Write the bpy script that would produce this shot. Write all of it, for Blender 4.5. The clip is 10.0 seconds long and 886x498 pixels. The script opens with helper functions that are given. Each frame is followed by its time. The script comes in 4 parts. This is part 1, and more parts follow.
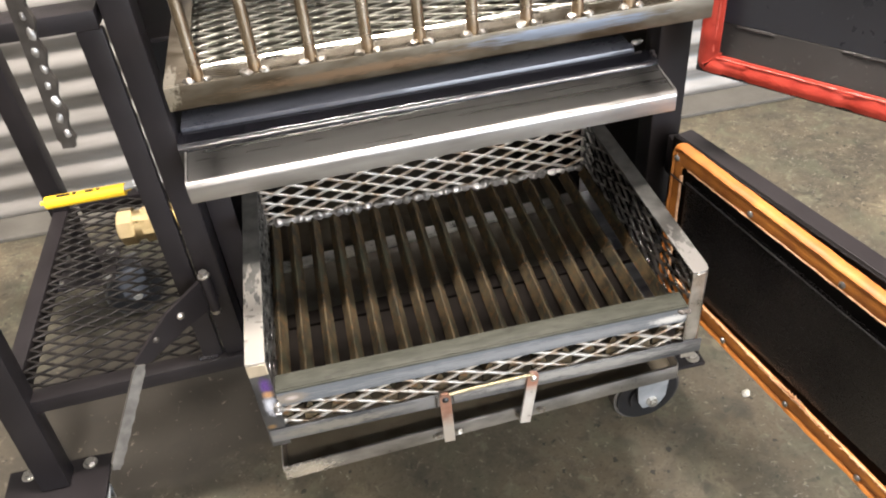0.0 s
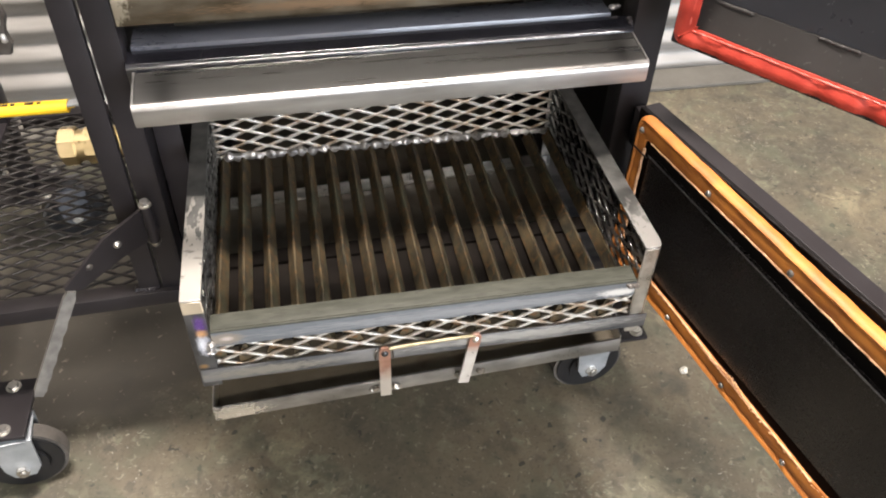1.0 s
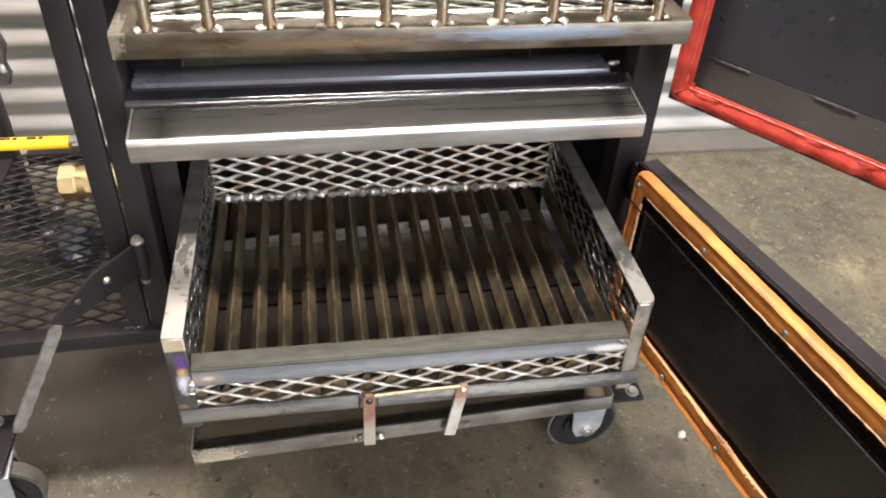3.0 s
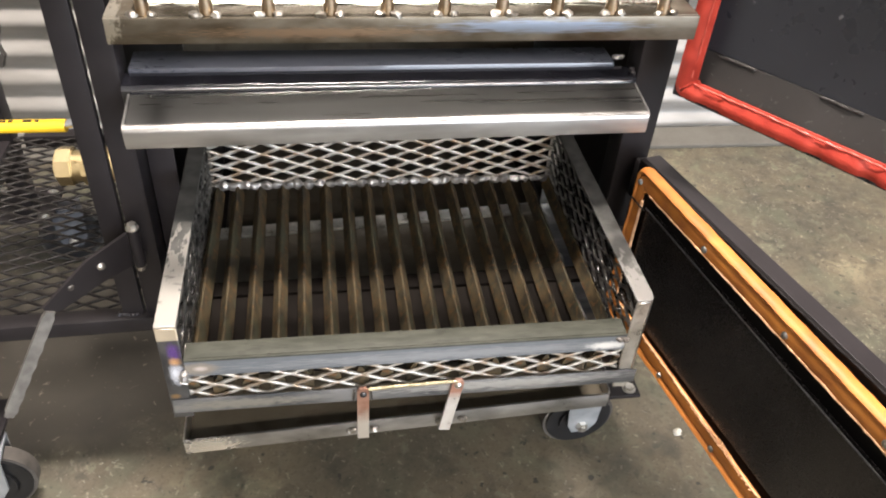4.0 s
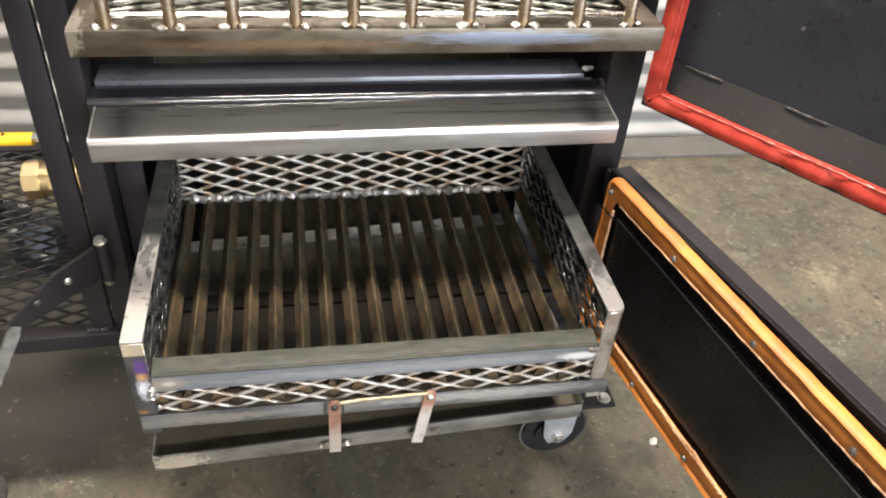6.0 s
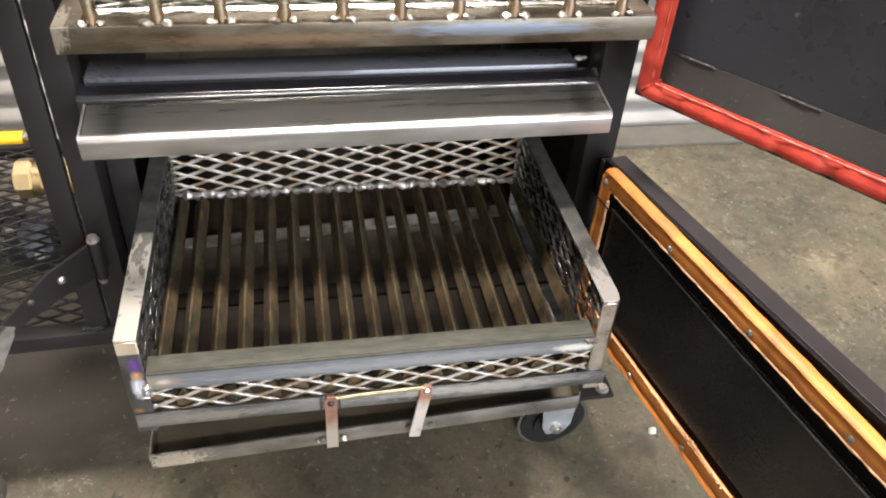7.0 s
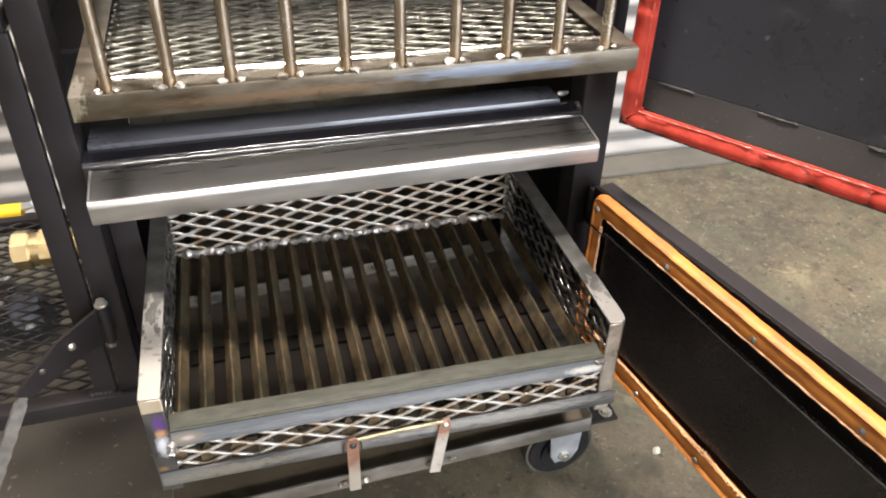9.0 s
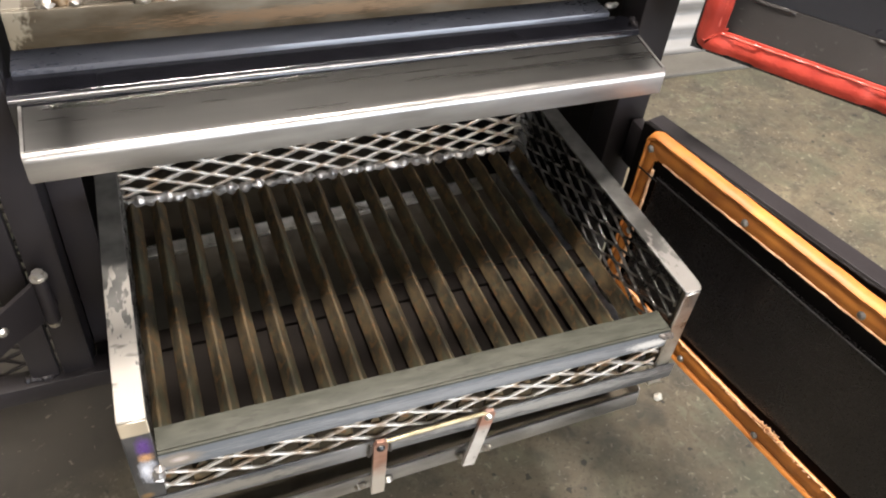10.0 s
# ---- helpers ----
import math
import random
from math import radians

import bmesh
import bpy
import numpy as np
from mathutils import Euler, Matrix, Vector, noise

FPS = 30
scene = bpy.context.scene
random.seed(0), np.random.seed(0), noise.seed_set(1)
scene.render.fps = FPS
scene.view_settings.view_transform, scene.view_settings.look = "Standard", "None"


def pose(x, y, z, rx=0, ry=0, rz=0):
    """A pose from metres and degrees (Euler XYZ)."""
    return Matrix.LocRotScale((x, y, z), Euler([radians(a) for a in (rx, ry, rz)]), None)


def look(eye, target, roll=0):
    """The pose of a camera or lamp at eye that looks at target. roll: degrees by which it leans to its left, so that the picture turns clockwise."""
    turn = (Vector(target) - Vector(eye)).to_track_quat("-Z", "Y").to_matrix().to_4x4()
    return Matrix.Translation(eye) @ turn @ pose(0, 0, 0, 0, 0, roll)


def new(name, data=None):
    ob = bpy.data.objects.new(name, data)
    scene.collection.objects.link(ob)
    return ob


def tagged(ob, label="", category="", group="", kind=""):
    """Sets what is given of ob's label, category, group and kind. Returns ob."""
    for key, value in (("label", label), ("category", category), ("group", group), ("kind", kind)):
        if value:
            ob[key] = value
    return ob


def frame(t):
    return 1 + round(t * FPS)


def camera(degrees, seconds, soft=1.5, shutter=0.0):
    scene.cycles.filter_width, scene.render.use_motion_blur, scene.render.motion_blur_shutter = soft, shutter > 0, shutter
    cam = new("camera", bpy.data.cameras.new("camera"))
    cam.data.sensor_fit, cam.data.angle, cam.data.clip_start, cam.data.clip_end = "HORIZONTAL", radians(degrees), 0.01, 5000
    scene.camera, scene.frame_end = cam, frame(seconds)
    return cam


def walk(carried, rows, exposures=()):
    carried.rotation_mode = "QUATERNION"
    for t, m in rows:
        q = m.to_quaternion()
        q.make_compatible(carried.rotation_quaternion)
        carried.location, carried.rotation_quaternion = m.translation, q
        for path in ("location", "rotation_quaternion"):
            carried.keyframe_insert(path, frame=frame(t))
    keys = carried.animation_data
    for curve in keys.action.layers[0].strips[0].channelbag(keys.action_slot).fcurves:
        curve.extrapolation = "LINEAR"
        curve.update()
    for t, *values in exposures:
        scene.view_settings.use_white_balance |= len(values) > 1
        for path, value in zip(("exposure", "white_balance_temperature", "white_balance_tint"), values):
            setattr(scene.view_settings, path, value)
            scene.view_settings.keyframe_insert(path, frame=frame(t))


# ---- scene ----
cam = camera(58.6, 10.0, 2.0)

PATH = [
    (0, (-0.134, -0.647, 1.195), (0.084, 0.886, -0.07), -5.9),
    (0.2, (-0.128, -0.641, 1.191), (0.118, 0.867, -0.1), -4.3),
    (0.5, (-0.123, -0.634, 1.186), (0.15, 0.888, -0.082), -2.4),
    (0.6, (-0.119, -0.63, 1.181), (0.165, 0.833, -0.153), -1.4),
    (0.8, (-0.12, -0.631, 1.183), (0.181, 0.831, -0.148), -0.0),
    (1, (-0.125, -0.629, 1.179), (0.184, 0.807, -0.178), 2.0),
    (1.2, (-0.122, -0.631, 1.177), (0.186, 0.816, -0.169), 3.4),
    (1.5, (-0.12, -0.636, 1.175), (0.22, 0.824, -0.149), 4.0),
    (2, (-0.114, -0.64, 1.164), (0.202, 0.829, -0.155), 3.2),
    (2.2, (-0.11, -0.64, 1.166), (0.193, 0.873, -0.107), 2.4),
    (2.5, (-0.111, -0.641, 1.169), (0.19, 0.916, -0.049), 3.3),
    (2.7, (-0.107, -0.638, 1.164), (0.19, 0.903, -0.076), 3.0),
    (3.8, (-0.098, -0.627, 1.161), (0.201, 0.906, -0.088), 5.0),
    (4, (-0.097, -0.623, 1.16), (0.198, 0.896, -0.107), 4.6),
    (4.5, (-0.1, -0.623, 1.163), (0.204, 0.896, -0.102), 5.3),
    (5, (-0.096, -0.625, 1.159), (0.235, 0.9, -0.092), 5.8),
    (5.5, (-0.088, -0.623, 1.16), (0.235, 0.913, -0.079), 5.5),
    (5.7, (-0.086, -0.623, 1.16), (0.247, 0.907, -0.084), 5.4),
    (6.8, (-0.081, -0.62, 1.16), (0.271, 0.914, -0.074), 4.9),
    (7, (-0.078, -0.619, 1.159), (0.266, 0.897, -0.1), 4.4),
    (7.5, (-0.068, -0.619, 1.15), (0.278, 0.91, -0.092), 3.4),
    (8, (-0.102, -0.631, 1.188), (0.319, 0.888, -0.043), 4.9),
    (8.3, (-0.115, -0.66, 1.184), (0.303, 0.908, 0.015), 1.7),
    (8.5, (-0.119, -0.666, 1.176), (0.281, 0.869, -0.043), -0.2),
    (8.8, (-0.119, -0.658, 1.17), (0.298, 0.922, 0.017), 0.2),
    (9, (-0.13, -0.638, 1.165), (0.306, 0.93, 0.002), 1.5),
    (9.3, (-0.158, -0.562, 1.14), (0.294, 0.972, -0.062), 0.8),
    (9.5, (-0.181, -0.501, 1.124), (0.326, 0.945, -0.162), 1.8),
    (10, (-0.212, -0.413, 1.093), (0.419, 0.92, -0.257), 7.2),
]
walk(cam, [(t, look(eye, target, roll)) for t, eye, target, roll in PATH])

# ---- light ----
world = bpy.data.worlds.new("world")
scene.world = world
world.use_nodes = True
wn = world.node_tree.nodes
sky = wn.new("ShaderNodeTexSky")
sky.sky_type, sky.sun_disc, sky.sun_elevation, sky.sun_rotation = "NISHITA", False, radians(48), radians(200)
wn["Background"].inputs["Strength"].default_value = 0.12
world.node_tree.links.new(sky.outputs["Color"], wn["Background"].inputs["Color"])


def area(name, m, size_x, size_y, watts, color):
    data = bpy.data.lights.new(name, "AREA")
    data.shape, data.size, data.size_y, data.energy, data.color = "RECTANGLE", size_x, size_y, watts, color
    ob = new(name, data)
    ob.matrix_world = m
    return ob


# Unseen, assumed workshop sources: ceiling strip lamps, side fill, open roller-door daylight
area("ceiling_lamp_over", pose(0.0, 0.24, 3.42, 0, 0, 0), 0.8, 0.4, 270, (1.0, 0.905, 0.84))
area("side_fill_lamp", pose(2.6, -0.6, 3.42, 0, 0, 0), 0.3, 1.25, 6, (1.0, 0.905, 0.84))
area("assumed_lamp_rear", pose(1.3, -4.7, 3.42, 0, 0, 0), 4.6, 0.3, 400, (1.0, 0.905, 0.84))
area("assumed_door_daylight", look((3.0, -5.9, 1.4), (0.3, 0, 0.9)), 5.0, 2.6, 350, (0.79, 0.87, 1.0))
scene.view_settings.exposure = 0.52

# ---- materials ----


def mat(name, dark, light, rough=(0.4, 0.6), metal=0.0, scale=20.0, fine=250.0, bump=0.15, stretch=(1, 1, 1), coat=0.0, contrast=(0.3, 0.7), spec=0.5):
    """A procedural surface: two colours mixed by a coarse and a fine noise, uneven gloss and fine relief."""
    m = bpy.data.materials.new(name)
    m.use_nodes = True
    n, link = m.node_tree.nodes, m.node_tree.links.new
    b = n["Principled BSDF"]
    tc, mp = n.new("ShaderNodeTexCoord"), n.new("ShaderNodeMapping")
    mp.inputs["Scale"].default_value = stretch
    link(tc.outputs["Object"], mp.inputs["Vector"])
    info = n.new("ShaderNodeObjectInfo")
    shift = n.new("ShaderNodeVectorMath")
    shift.operation = "ADD"
    link(mp.outputs["Vector"], shift.inputs[0])
    spread = n.new("ShaderNodeMath")
    spread.operation = "MULTIPLY"
    spread.inputs[1].default_value = 7.0
    link(info.outputs["Random"], spread.inputs[0])
    link(spread.outputs[0], shift.inputs[1])
    coarse, small = n.new("ShaderNodeTexNoise"), n.new("ShaderNodeTexNoise")
    coarse.inputs["Scale"].default_value, coarse.inputs["Detail"].default_value = scale, 6
    small.inputs["Scale"].default_value, small.inputs["Detail"].default_value = fine, 3
    link(shift.outputs[0], coarse.inputs["Vector"])
    link(shift.outputs[0], small.inputs["Vector"])
    ramp = n.new("ShaderNodeMapRange")
    ramp.inputs[1].default_value, ramp.inputs[2].default_value = contrast
    link(coarse.outputs["Fac"], ramp.inputs[0])
    mix = n.new("ShaderNodeMix")
    mix.data_type = "RGBA"
    mix.inputs["A"].default_value, mix.inputs["B"].default_value = (*dark, 1), (*light, 1)
    link(ramp.outputs[0], mix.inputs["Factor"])
    link(mix.outputs["Result"], b.inputs["Base Color"])
    gloss = n.new("ShaderNodeMapRange")
    gloss.inputs[1].default_value, gloss.inputs[2].default_value = 0.3, 0.7
    gloss.inputs[3].default_value, gloss.inputs[4].default_value = rough
    half = n.new("ShaderNodeMath")
    half.operation = "ADD"
    link(coarse.outputs["Fac"], half.inputs[0])
    link(small.outputs["Fac"], half.inputs[1])
    mean = n.new("ShaderNodeMath")
    mean.operation, mean.inputs[1].default_value = "MULTIPLY", 0.5
    link(half.outputs[0], mean.inputs[0])
    link(mean.outputs[0], gloss.inputs[0])
    link(gloss.outputs[0], b.inputs["Roughness"])
    b.inputs["Metallic"].default_value = metal
    b.inputs["Coat Weight"].default_value = coat
    b.inputs["Specular IOR Level"].default_value = spec
    if bump:
        bp = n.new("ShaderNodeBump")
        bp.inputs["Strength"].default_value, bp.inputs["Distance"].default_value = bump, 0.001
        link(mean.outputs[0], bp.inputs["Height"])
        link(bp.outputs["Normal"], b.inputs["Normal"])
    return m


def masked(base, colour, centre, radii, edge, rough=None, spread=6.0, ragged=0.5):
    """Adds to a surface a patch of another colour with an uneven rim, at a place of the thing."""
    n, link = base.node_tree.nodes, base.node_tree.links.new
    b = n["Principled BSDF"]
    tc, mp, noise_, add = n.new("ShaderNodeTexCoord"), n.new("ShaderNodeMapping"), n.new("ShaderNodeTexNoise"), n.new("ShaderNodeVectorMath")
    mp.inputs["Location"].default_value = [-c / r for c, r in zip(centre, radii)]
    mp.inputs["Scale"].default_value = [1 / r for r in radii]
    link(tc.outputs["Object"], mp.inputs["Vector"])
    ln = n.new("ShaderNodeVectorMath")
    ln.operation = "LENGTH"
    link(mp.outputs["Vector"], ln.inputs[0])
    noise_.inputs["Scale"].default_value = spread
    link(mp.outputs["Vector"], noise_.inputs["Vector"])
    s = n.new("ShaderNodeMath")
    s.operation = "MULTIPLY_ADD"
    s.inputs[1].default_value, s.inputs[2].default_value = ragged, -ragged / 2
    link(noise_.outputs["Fac"], s.inputs[0])
    t = n.new("ShaderNodeMath")
    t.operation = "ADD"
    link(ln.outputs["Value"], t.inputs[0])
    link(s.outputs[0], t.inputs[1])
    r = n.new("ShaderNodeMapRange")
    r.inputs[1].default_value, r.inputs[2].default_value, r.inputs[3].default_value, r.inputs[4].default_value = 1 - edge, 1.0, 1.0, 0.0
    link(t.outputs[0], r.inputs[0])
    mix = n.new("ShaderNodeMix")
    mix.data_type = "RGBA"
    was = b.inputs["Base Color"].links[0].from_socket
    link(was, mix.inputs["A"])
    mix.inputs["B"].default_value = (*colour, 1)
    link(r.outputs[0], mix.inputs["Factor"])
    link(mix.outputs["Result"], b.inputs["Base Color"])
    if rough is not None:
        was = b.inputs["Roughness"].links[0].from_socket
        m2 = n.new("ShaderNodeMix")
        link(was, m2.inputs["A"])
        m2.inputs["B"].default_value = rough
        link(r.outputs[0], m2.inputs["Factor"])
        link(m2.outputs["Result"], b.inputs["Roughness"])
    return base


def specks(base, colour, scale, low, high, amount, stretch=(1, 1, 1)):
    """Adds small scattered marks (dust, rust spots, scratches) of another colour to a surface."""
    n, link = base.node_tree.nodes, base.node_tree.links.new
    b = n["Principled BSDF"]
    tc, mp, dots, r, k, mix = n.new("ShaderNodeTexCoord"), n.new("ShaderNodeMapping"), n.new("ShaderNodeTexNoise"), n.new("ShaderNodeMapRange"), n.new("ShaderNodeMath"), n.new("ShaderNodeMix")
    mp.inputs["Scale"].default_value = stretch
    link(tc.outputs["Object"], mp.inputs["Vector"])
    link(mp.outputs["Vector"], dots.inputs["Vector"])
    dots.inputs["Scale"].default_value, dots.inputs["Detail"].default_value, dots.inputs["Distortion"].default_value = scale, 4, 0.6
    r.inputs[1].default_value, r.inputs[2].default_value = low, high
    link(dots.outputs["Fac"], r.inputs[0])
    k.operation, k.inputs[1].default_value = "MULTIPLY", amount
    link(r.outputs[0], k.inputs[0])
    mix.data_type = "RGBA"
    link(b.inputs["Base Color"].links[0].from_socket, mix.inputs["A"])
    mix.inputs["B"].default_value = (*colour, 1)
    link(k.outputs[0], mix.inputs["Factor"])
    link(mix.outputs["Result"], b.inputs["Base Color"])
    return base


BLACK = mat("black_paint", (0.0125, 0.0108, 0.0114), (0.020, 0.0174, 0.0185), (0.3, 0.48), 0, 9, 400, 0.12, spec=0.2)
GLOSS = mat("glossy_black_paint", (0.006, 0.006, 0.008), (0.010, 0.010, 0.013), (0.15, 0.23), 0, 9, 400, 0.0, coat=0.6, spec=0.5)
# upper door's bluish sheen is painted into the cloudy base colour
BLACK_DOOR = mat("blue_sheen_door_paint", (0.011, 0.0117, 0.0143), (0.031, 0.0328, 0.04), (0.22, 0.36), 0, 2.2, 40, 0.03, contrast=(0.36, 0.66), spec=0.6)
# dusty black, lightened to carry the light on lip and side panels
DUSTY_LIT = mat("dusty_lit_black_paint", (0.02, 0.018, 0.0168), (0.034, 0.031, 0.029), (0.4, 0.6), 0, 8, 300, 0.08, spec=0.3)
BLACK_LOW = mat("dull_black_door_paint", (0.005, 0.0043, 0.0042), (0.009, 0.0079, 0.0076), (0.34, 0.52), 0, 5, 500, 0.1, spec=0.06)
BLACK_PANEL = mat("black_panel_paint", (0.0075, 0.0068, 0.0068), (0.012, 0.0107, 0.0105), (0.22, 0.32), 0, 5, 500, 0.02, spec=0.3)
PANEL_EDGE = mat("edge_highlight_paint", (0.06, 0.058, 0.06), (0.12, 0.117, 0.118), (0.3, 0.45), 0.2, 60, 300, 0.1)
MILL = mat("mill_scale_steel", (0.075, 0.082, 0.092), (0.25, 0.25, 0.25), (0.34, 0.54), 0.7, 40, 300, 0.12, (0.25, 1, 1.5), contrast=(0.34, 0.62))
GROUND = mat("ground_steel", (0.42, 0.40, 0.36), (0.75, 0.73, 0.69), (0.22, 0.42), 1.0, 45, 600, 0.15)
BRUSHED = mat("brushed_sheet_steel", (0.27, 0.267, 0.25), (0.39, 0.386, 0.366), (0.23, 0.31), 1.0, 7, 40, 0.0, (0.12, 3, 3), contrast=(0.3, 0.7))
EDGE = mat("bright_sheet_edge", (0.26, 0.252, 0.24), (0.46, 0.45, 0.43), (0.28, 0.42), 0.95, 14, 300, 0.05, (0.5, 3, 3))
STRAW = mat("straw_tinted_steel", (0.075, 0.057, 0.036), (0.17, 0.148, 0.115), (0.28, 0.46), 0.9, 40, 420, 0.12, (0.5, 1, 1.4), contrast=(0.3, 0.62))
ROD = mat("rod_steel", (0.44, 0.36, 0.27), (0.68, 0.61, 0.52), (0.16, 0.3), 1.0, 25, 250, 0.08)
MESH = mat("expanded_metal_steel", (0.25, 0.185, 0.125), (0.46, 0.44, 0.4), (0.3, 0.48), 0.45, 60, 300, 0.4, contrast=(0.36, 0.55))
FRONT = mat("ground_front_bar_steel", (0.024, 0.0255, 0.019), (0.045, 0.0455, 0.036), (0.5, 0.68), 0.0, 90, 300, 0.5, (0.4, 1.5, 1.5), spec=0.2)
HANDLE_BAR = mat("olive_grip_bar_steel", (0.16, 0.135, 0.075), (0.32, 0.28, 0.18), (0.3, 0.5), 0.5, 60, 300, 0.2)
HANDLE_DARK = mat("dark_handle_steel", (0.035, 0.03, 0.026), (0.09, 0.08, 0.07), (0.35, 0.55), 0.4, 50, 300, 0.25)
# darker copy of the zinc, with the dim light under the shelf painted in
FORK_SHADED = mat("shaded_fork_zinc", (0.06, 0.064, 0.075), (0.15, 0.158, 0.175), (0.3, 0.45), 0.5, 30, 300, 0.1)
NEAR_BLACK = mat("near_black_steel", (0.004, 0.0032, 0.0028), (0.010, 0.0082, 0.007), (0.8, 0.95), 0, 30, 300, 0.2, spec=0.04)
PLATE = mat("brown_black_shade_plate", (0.0055, 0.0046, 0.004), (0.012, 0.0098, 0.0082), (0.7, 0.9), 0.0, 22, 300, 0.15, spec=0.04)
SCREW = mat("dulled_screw_steel", (0.16, 0.155, 0.145), (0.34, 0.335, 0.32), (0.25, 0.4), 0.9, 60, 300, 0.1)
CHIP = mat("pale_stone", (0.38, 0.36, 0.3), (0.55, 0.52, 0.45), (0.7, 0.9), 0, 60, 400, 0.3)
# black rail paint with the sky's reflection put into its blue base
INNER = mat("sky_tinted_black_paint", (0.05, 0.054, 0.067), (0.078, 0.083, 0.1), (0.24, 0.34), 0, 9, 400, 0.01, (0.3, 1, 1), coat=0.8, spec=0.6)
GREASY = mat("greasy_bare_plate", (0.2, 0.2, 0.165), (0.4, 0.39, 0.34), (0.25, 0.45), 0.5, 30, 250, 0.08)
POLISH = mat("polished_brown_steel", (0.12, 0.094, 0.058), (0.32, 0.29, 0.235), (0.1, 0.22), 0.9, 60, 200, 0.3)
STRIP = mat("bright_strip_steel", (0.2, 0.19, 0.165), (0.5, 0.485, 0.45), (0.16, 0.34), 1.0, 30, 300, 0.05)
MESH_RACK = mat("dark_oiled_rack_mesh", (0.06, 0.058, 0.047), (0.2, 0.196, 0.17), (0.24, 0.44), 0.85, 40, 300, 0.15, contrast=(0.35, 0.7))
# darker copy of the expanded metal: the side panels' shade is in its colour
MESH_DARK = mat("shaded_expanded_metal", (0.05, 0.05, 0.047), (0.3, 0.295, 0.28), (0.22, 0.4), 0.9, 60, 300, 0.1, contrast=(0.36, 0.62))
MESH_BLACK = mat("black_expanded_metal", (0.010, 0.0088, 0.0082), (0.02, 0.0175, 0.016), (0.4, 0.58), 0, 20, 300, 0.1, spec=0.2)
BAR = mat("rusty_bar_steel", (0.028, 0.026, 0.019), (0.094, 0.068, 0.037), (0.6, 0.8), 0.0, 70, 300, 0.6, (1.2, 0.5, 1.2), contrast=(0.36, 0.68), spec=0.1)
TRAYM = mat("oily_tray_steel", (0.062, 0.053, 0.038), (0.125, 0.107, 0.078), (0.28, 0.42), 0.0, 9, 200, 0.08, spec=0.35)
LIP = mat("tray_lip_steel", (0.17, 0.17, 0.168), (0.42, 0.42, 0.415), (0.24, 0.44), 0.95, 16, 300, 0.1, (1, 1, 2))
TAB_BRIGHT = mat("bright_ground_tab_steel", (0.6, 0.56, 0.52), (0.82, 0.8, 0.77), (0.25, 0.4), 0.7, 50, 300, 0.1)
masked(TAB_BRIGHT, (0.5, 0.27, 0.2), (0.054, 0, 0.43), (0.2, 0.2, 0.022), 0.6, 0.3)
WELD = mat("weld_bead_steel", (0.2, 0.19, 0.18), (0.62, 0.6, 0.57), (0.32, 0.52), 0.85, 110, 400, 0.6)
COPPER = mat("heat_tinted_tab_steel", (0.40, 0.20, 0.14), (0.66, 0.42, 0.34), (0.25, 0.4), 0.9, 50, 300, 0.1)
ORANGE = mat("orange_leather", (0.26, 0.082, 0.013), (0.47, 0.172, 0.026), (0.5, 0.72), 0, 26, 700, 0.4, (1, 1, 2))
FRAY = mat("frayed_leather_edge", (0.48, 0.25, 0.115), (0.7, 0.44, 0.27), (0.8, 0.95), 0, 120, 800, 0.5)
RED = mat("red_silicone_cloth", (0.25, 0.019, 0.011), (0.4, 0.042, 0.024), (0.4, 0.58), 0, 40, 300, 0.32, (1, 1, 1))
BEAD = mat("dull_weld_bead_steel", (0.16, 0.14, 0.115), (0.46, 0.43, 0.38), (0.3, 0.5), 0.9, 160, 400, 0.5)
SEAM = mat("folded_red_seam", (0.32, 0.03, 0.018), (0.5, 0.1, 0.07), (0.3, 0.45), 0, 100, 500, 0.2)
for node in RED.node_tree.nodes:
    if node.type == "BUMP":
        node.inputs["Distance"].default_value = 0.003
BRASS = mat("polished_brass", (0.6, 0.46, 0.23), (0.78, 0.63, 0.37), (0.24, 0.36), 1.0, 30, 300, 0.05)
YELLOW = mat("yellow_vinyl", (0.80, 0.46, 0.01), (0.86, 0.54, 0.02), (0.35, 0.5), 0, 20, 300, 0.05)
ZINC = mat("zinc_plate", (0.34, 0.365, 0.385), (0.52, 0.545, 0.565), (0.3, 0.48), 0.7, 30, 300, 0.06)
RUBBER = mat("dark_rubber", (0.006, 0.006, 0.0065), (0.012, 0.012, 0.0125), (0.26, 0.45), 0, 25, 300, 0.1, spec=0.4)
TREAD = mat("dusty_tread", (0.03, 0.026, 0.022), (0.075, 0.065, 0.054), (0.6, 0.8), 0, 30, 300, 0.1)
HANDLE = mat("handle_steel", (0.085, 0.08, 0.073), (0.165, 0.155, 0.14), (0.4, 0.58), 0.4, 60, 300, 0.4)
WALL = mat("painted_wall", (0.5, 0.485, 0.455), (0.64, 0.625, 0.59), (0.6, 0.8), 0, 1.5, 60, 0.05)
CEIL = mat("ceiling_sheet", (0.58, 0.575, 0.56), (0.7, 0.695, 0.68), (0.6, 0.8), 0, 1.2, 60, 0.05)
TIN = mat("white_corrugated_sheet", (0.165, 0.155, 0.14), (0.32, 0.307, 0.288), (0.36, 0.55), 0.1, 4.5, 90, 0.05, (0.6, 1, 3))
KERB = mat("grey_kerb_concrete", (0.07, 0.065, 0.055), (0.115, 0.108, 0.093), (0.7, 0.9), 0, 9, 120, 0.3)
RAIL = mat("ground_rail_steel", (0.1, 0.1, 0.092), (0.22, 0.217, 0.203), (0.34, 0.52), 0.65, 40, 500, 0.15)
specks(BLACK_DOOR, (0.13, 0.13, 0.135), 120, 0.69, 0.73, 0.8)
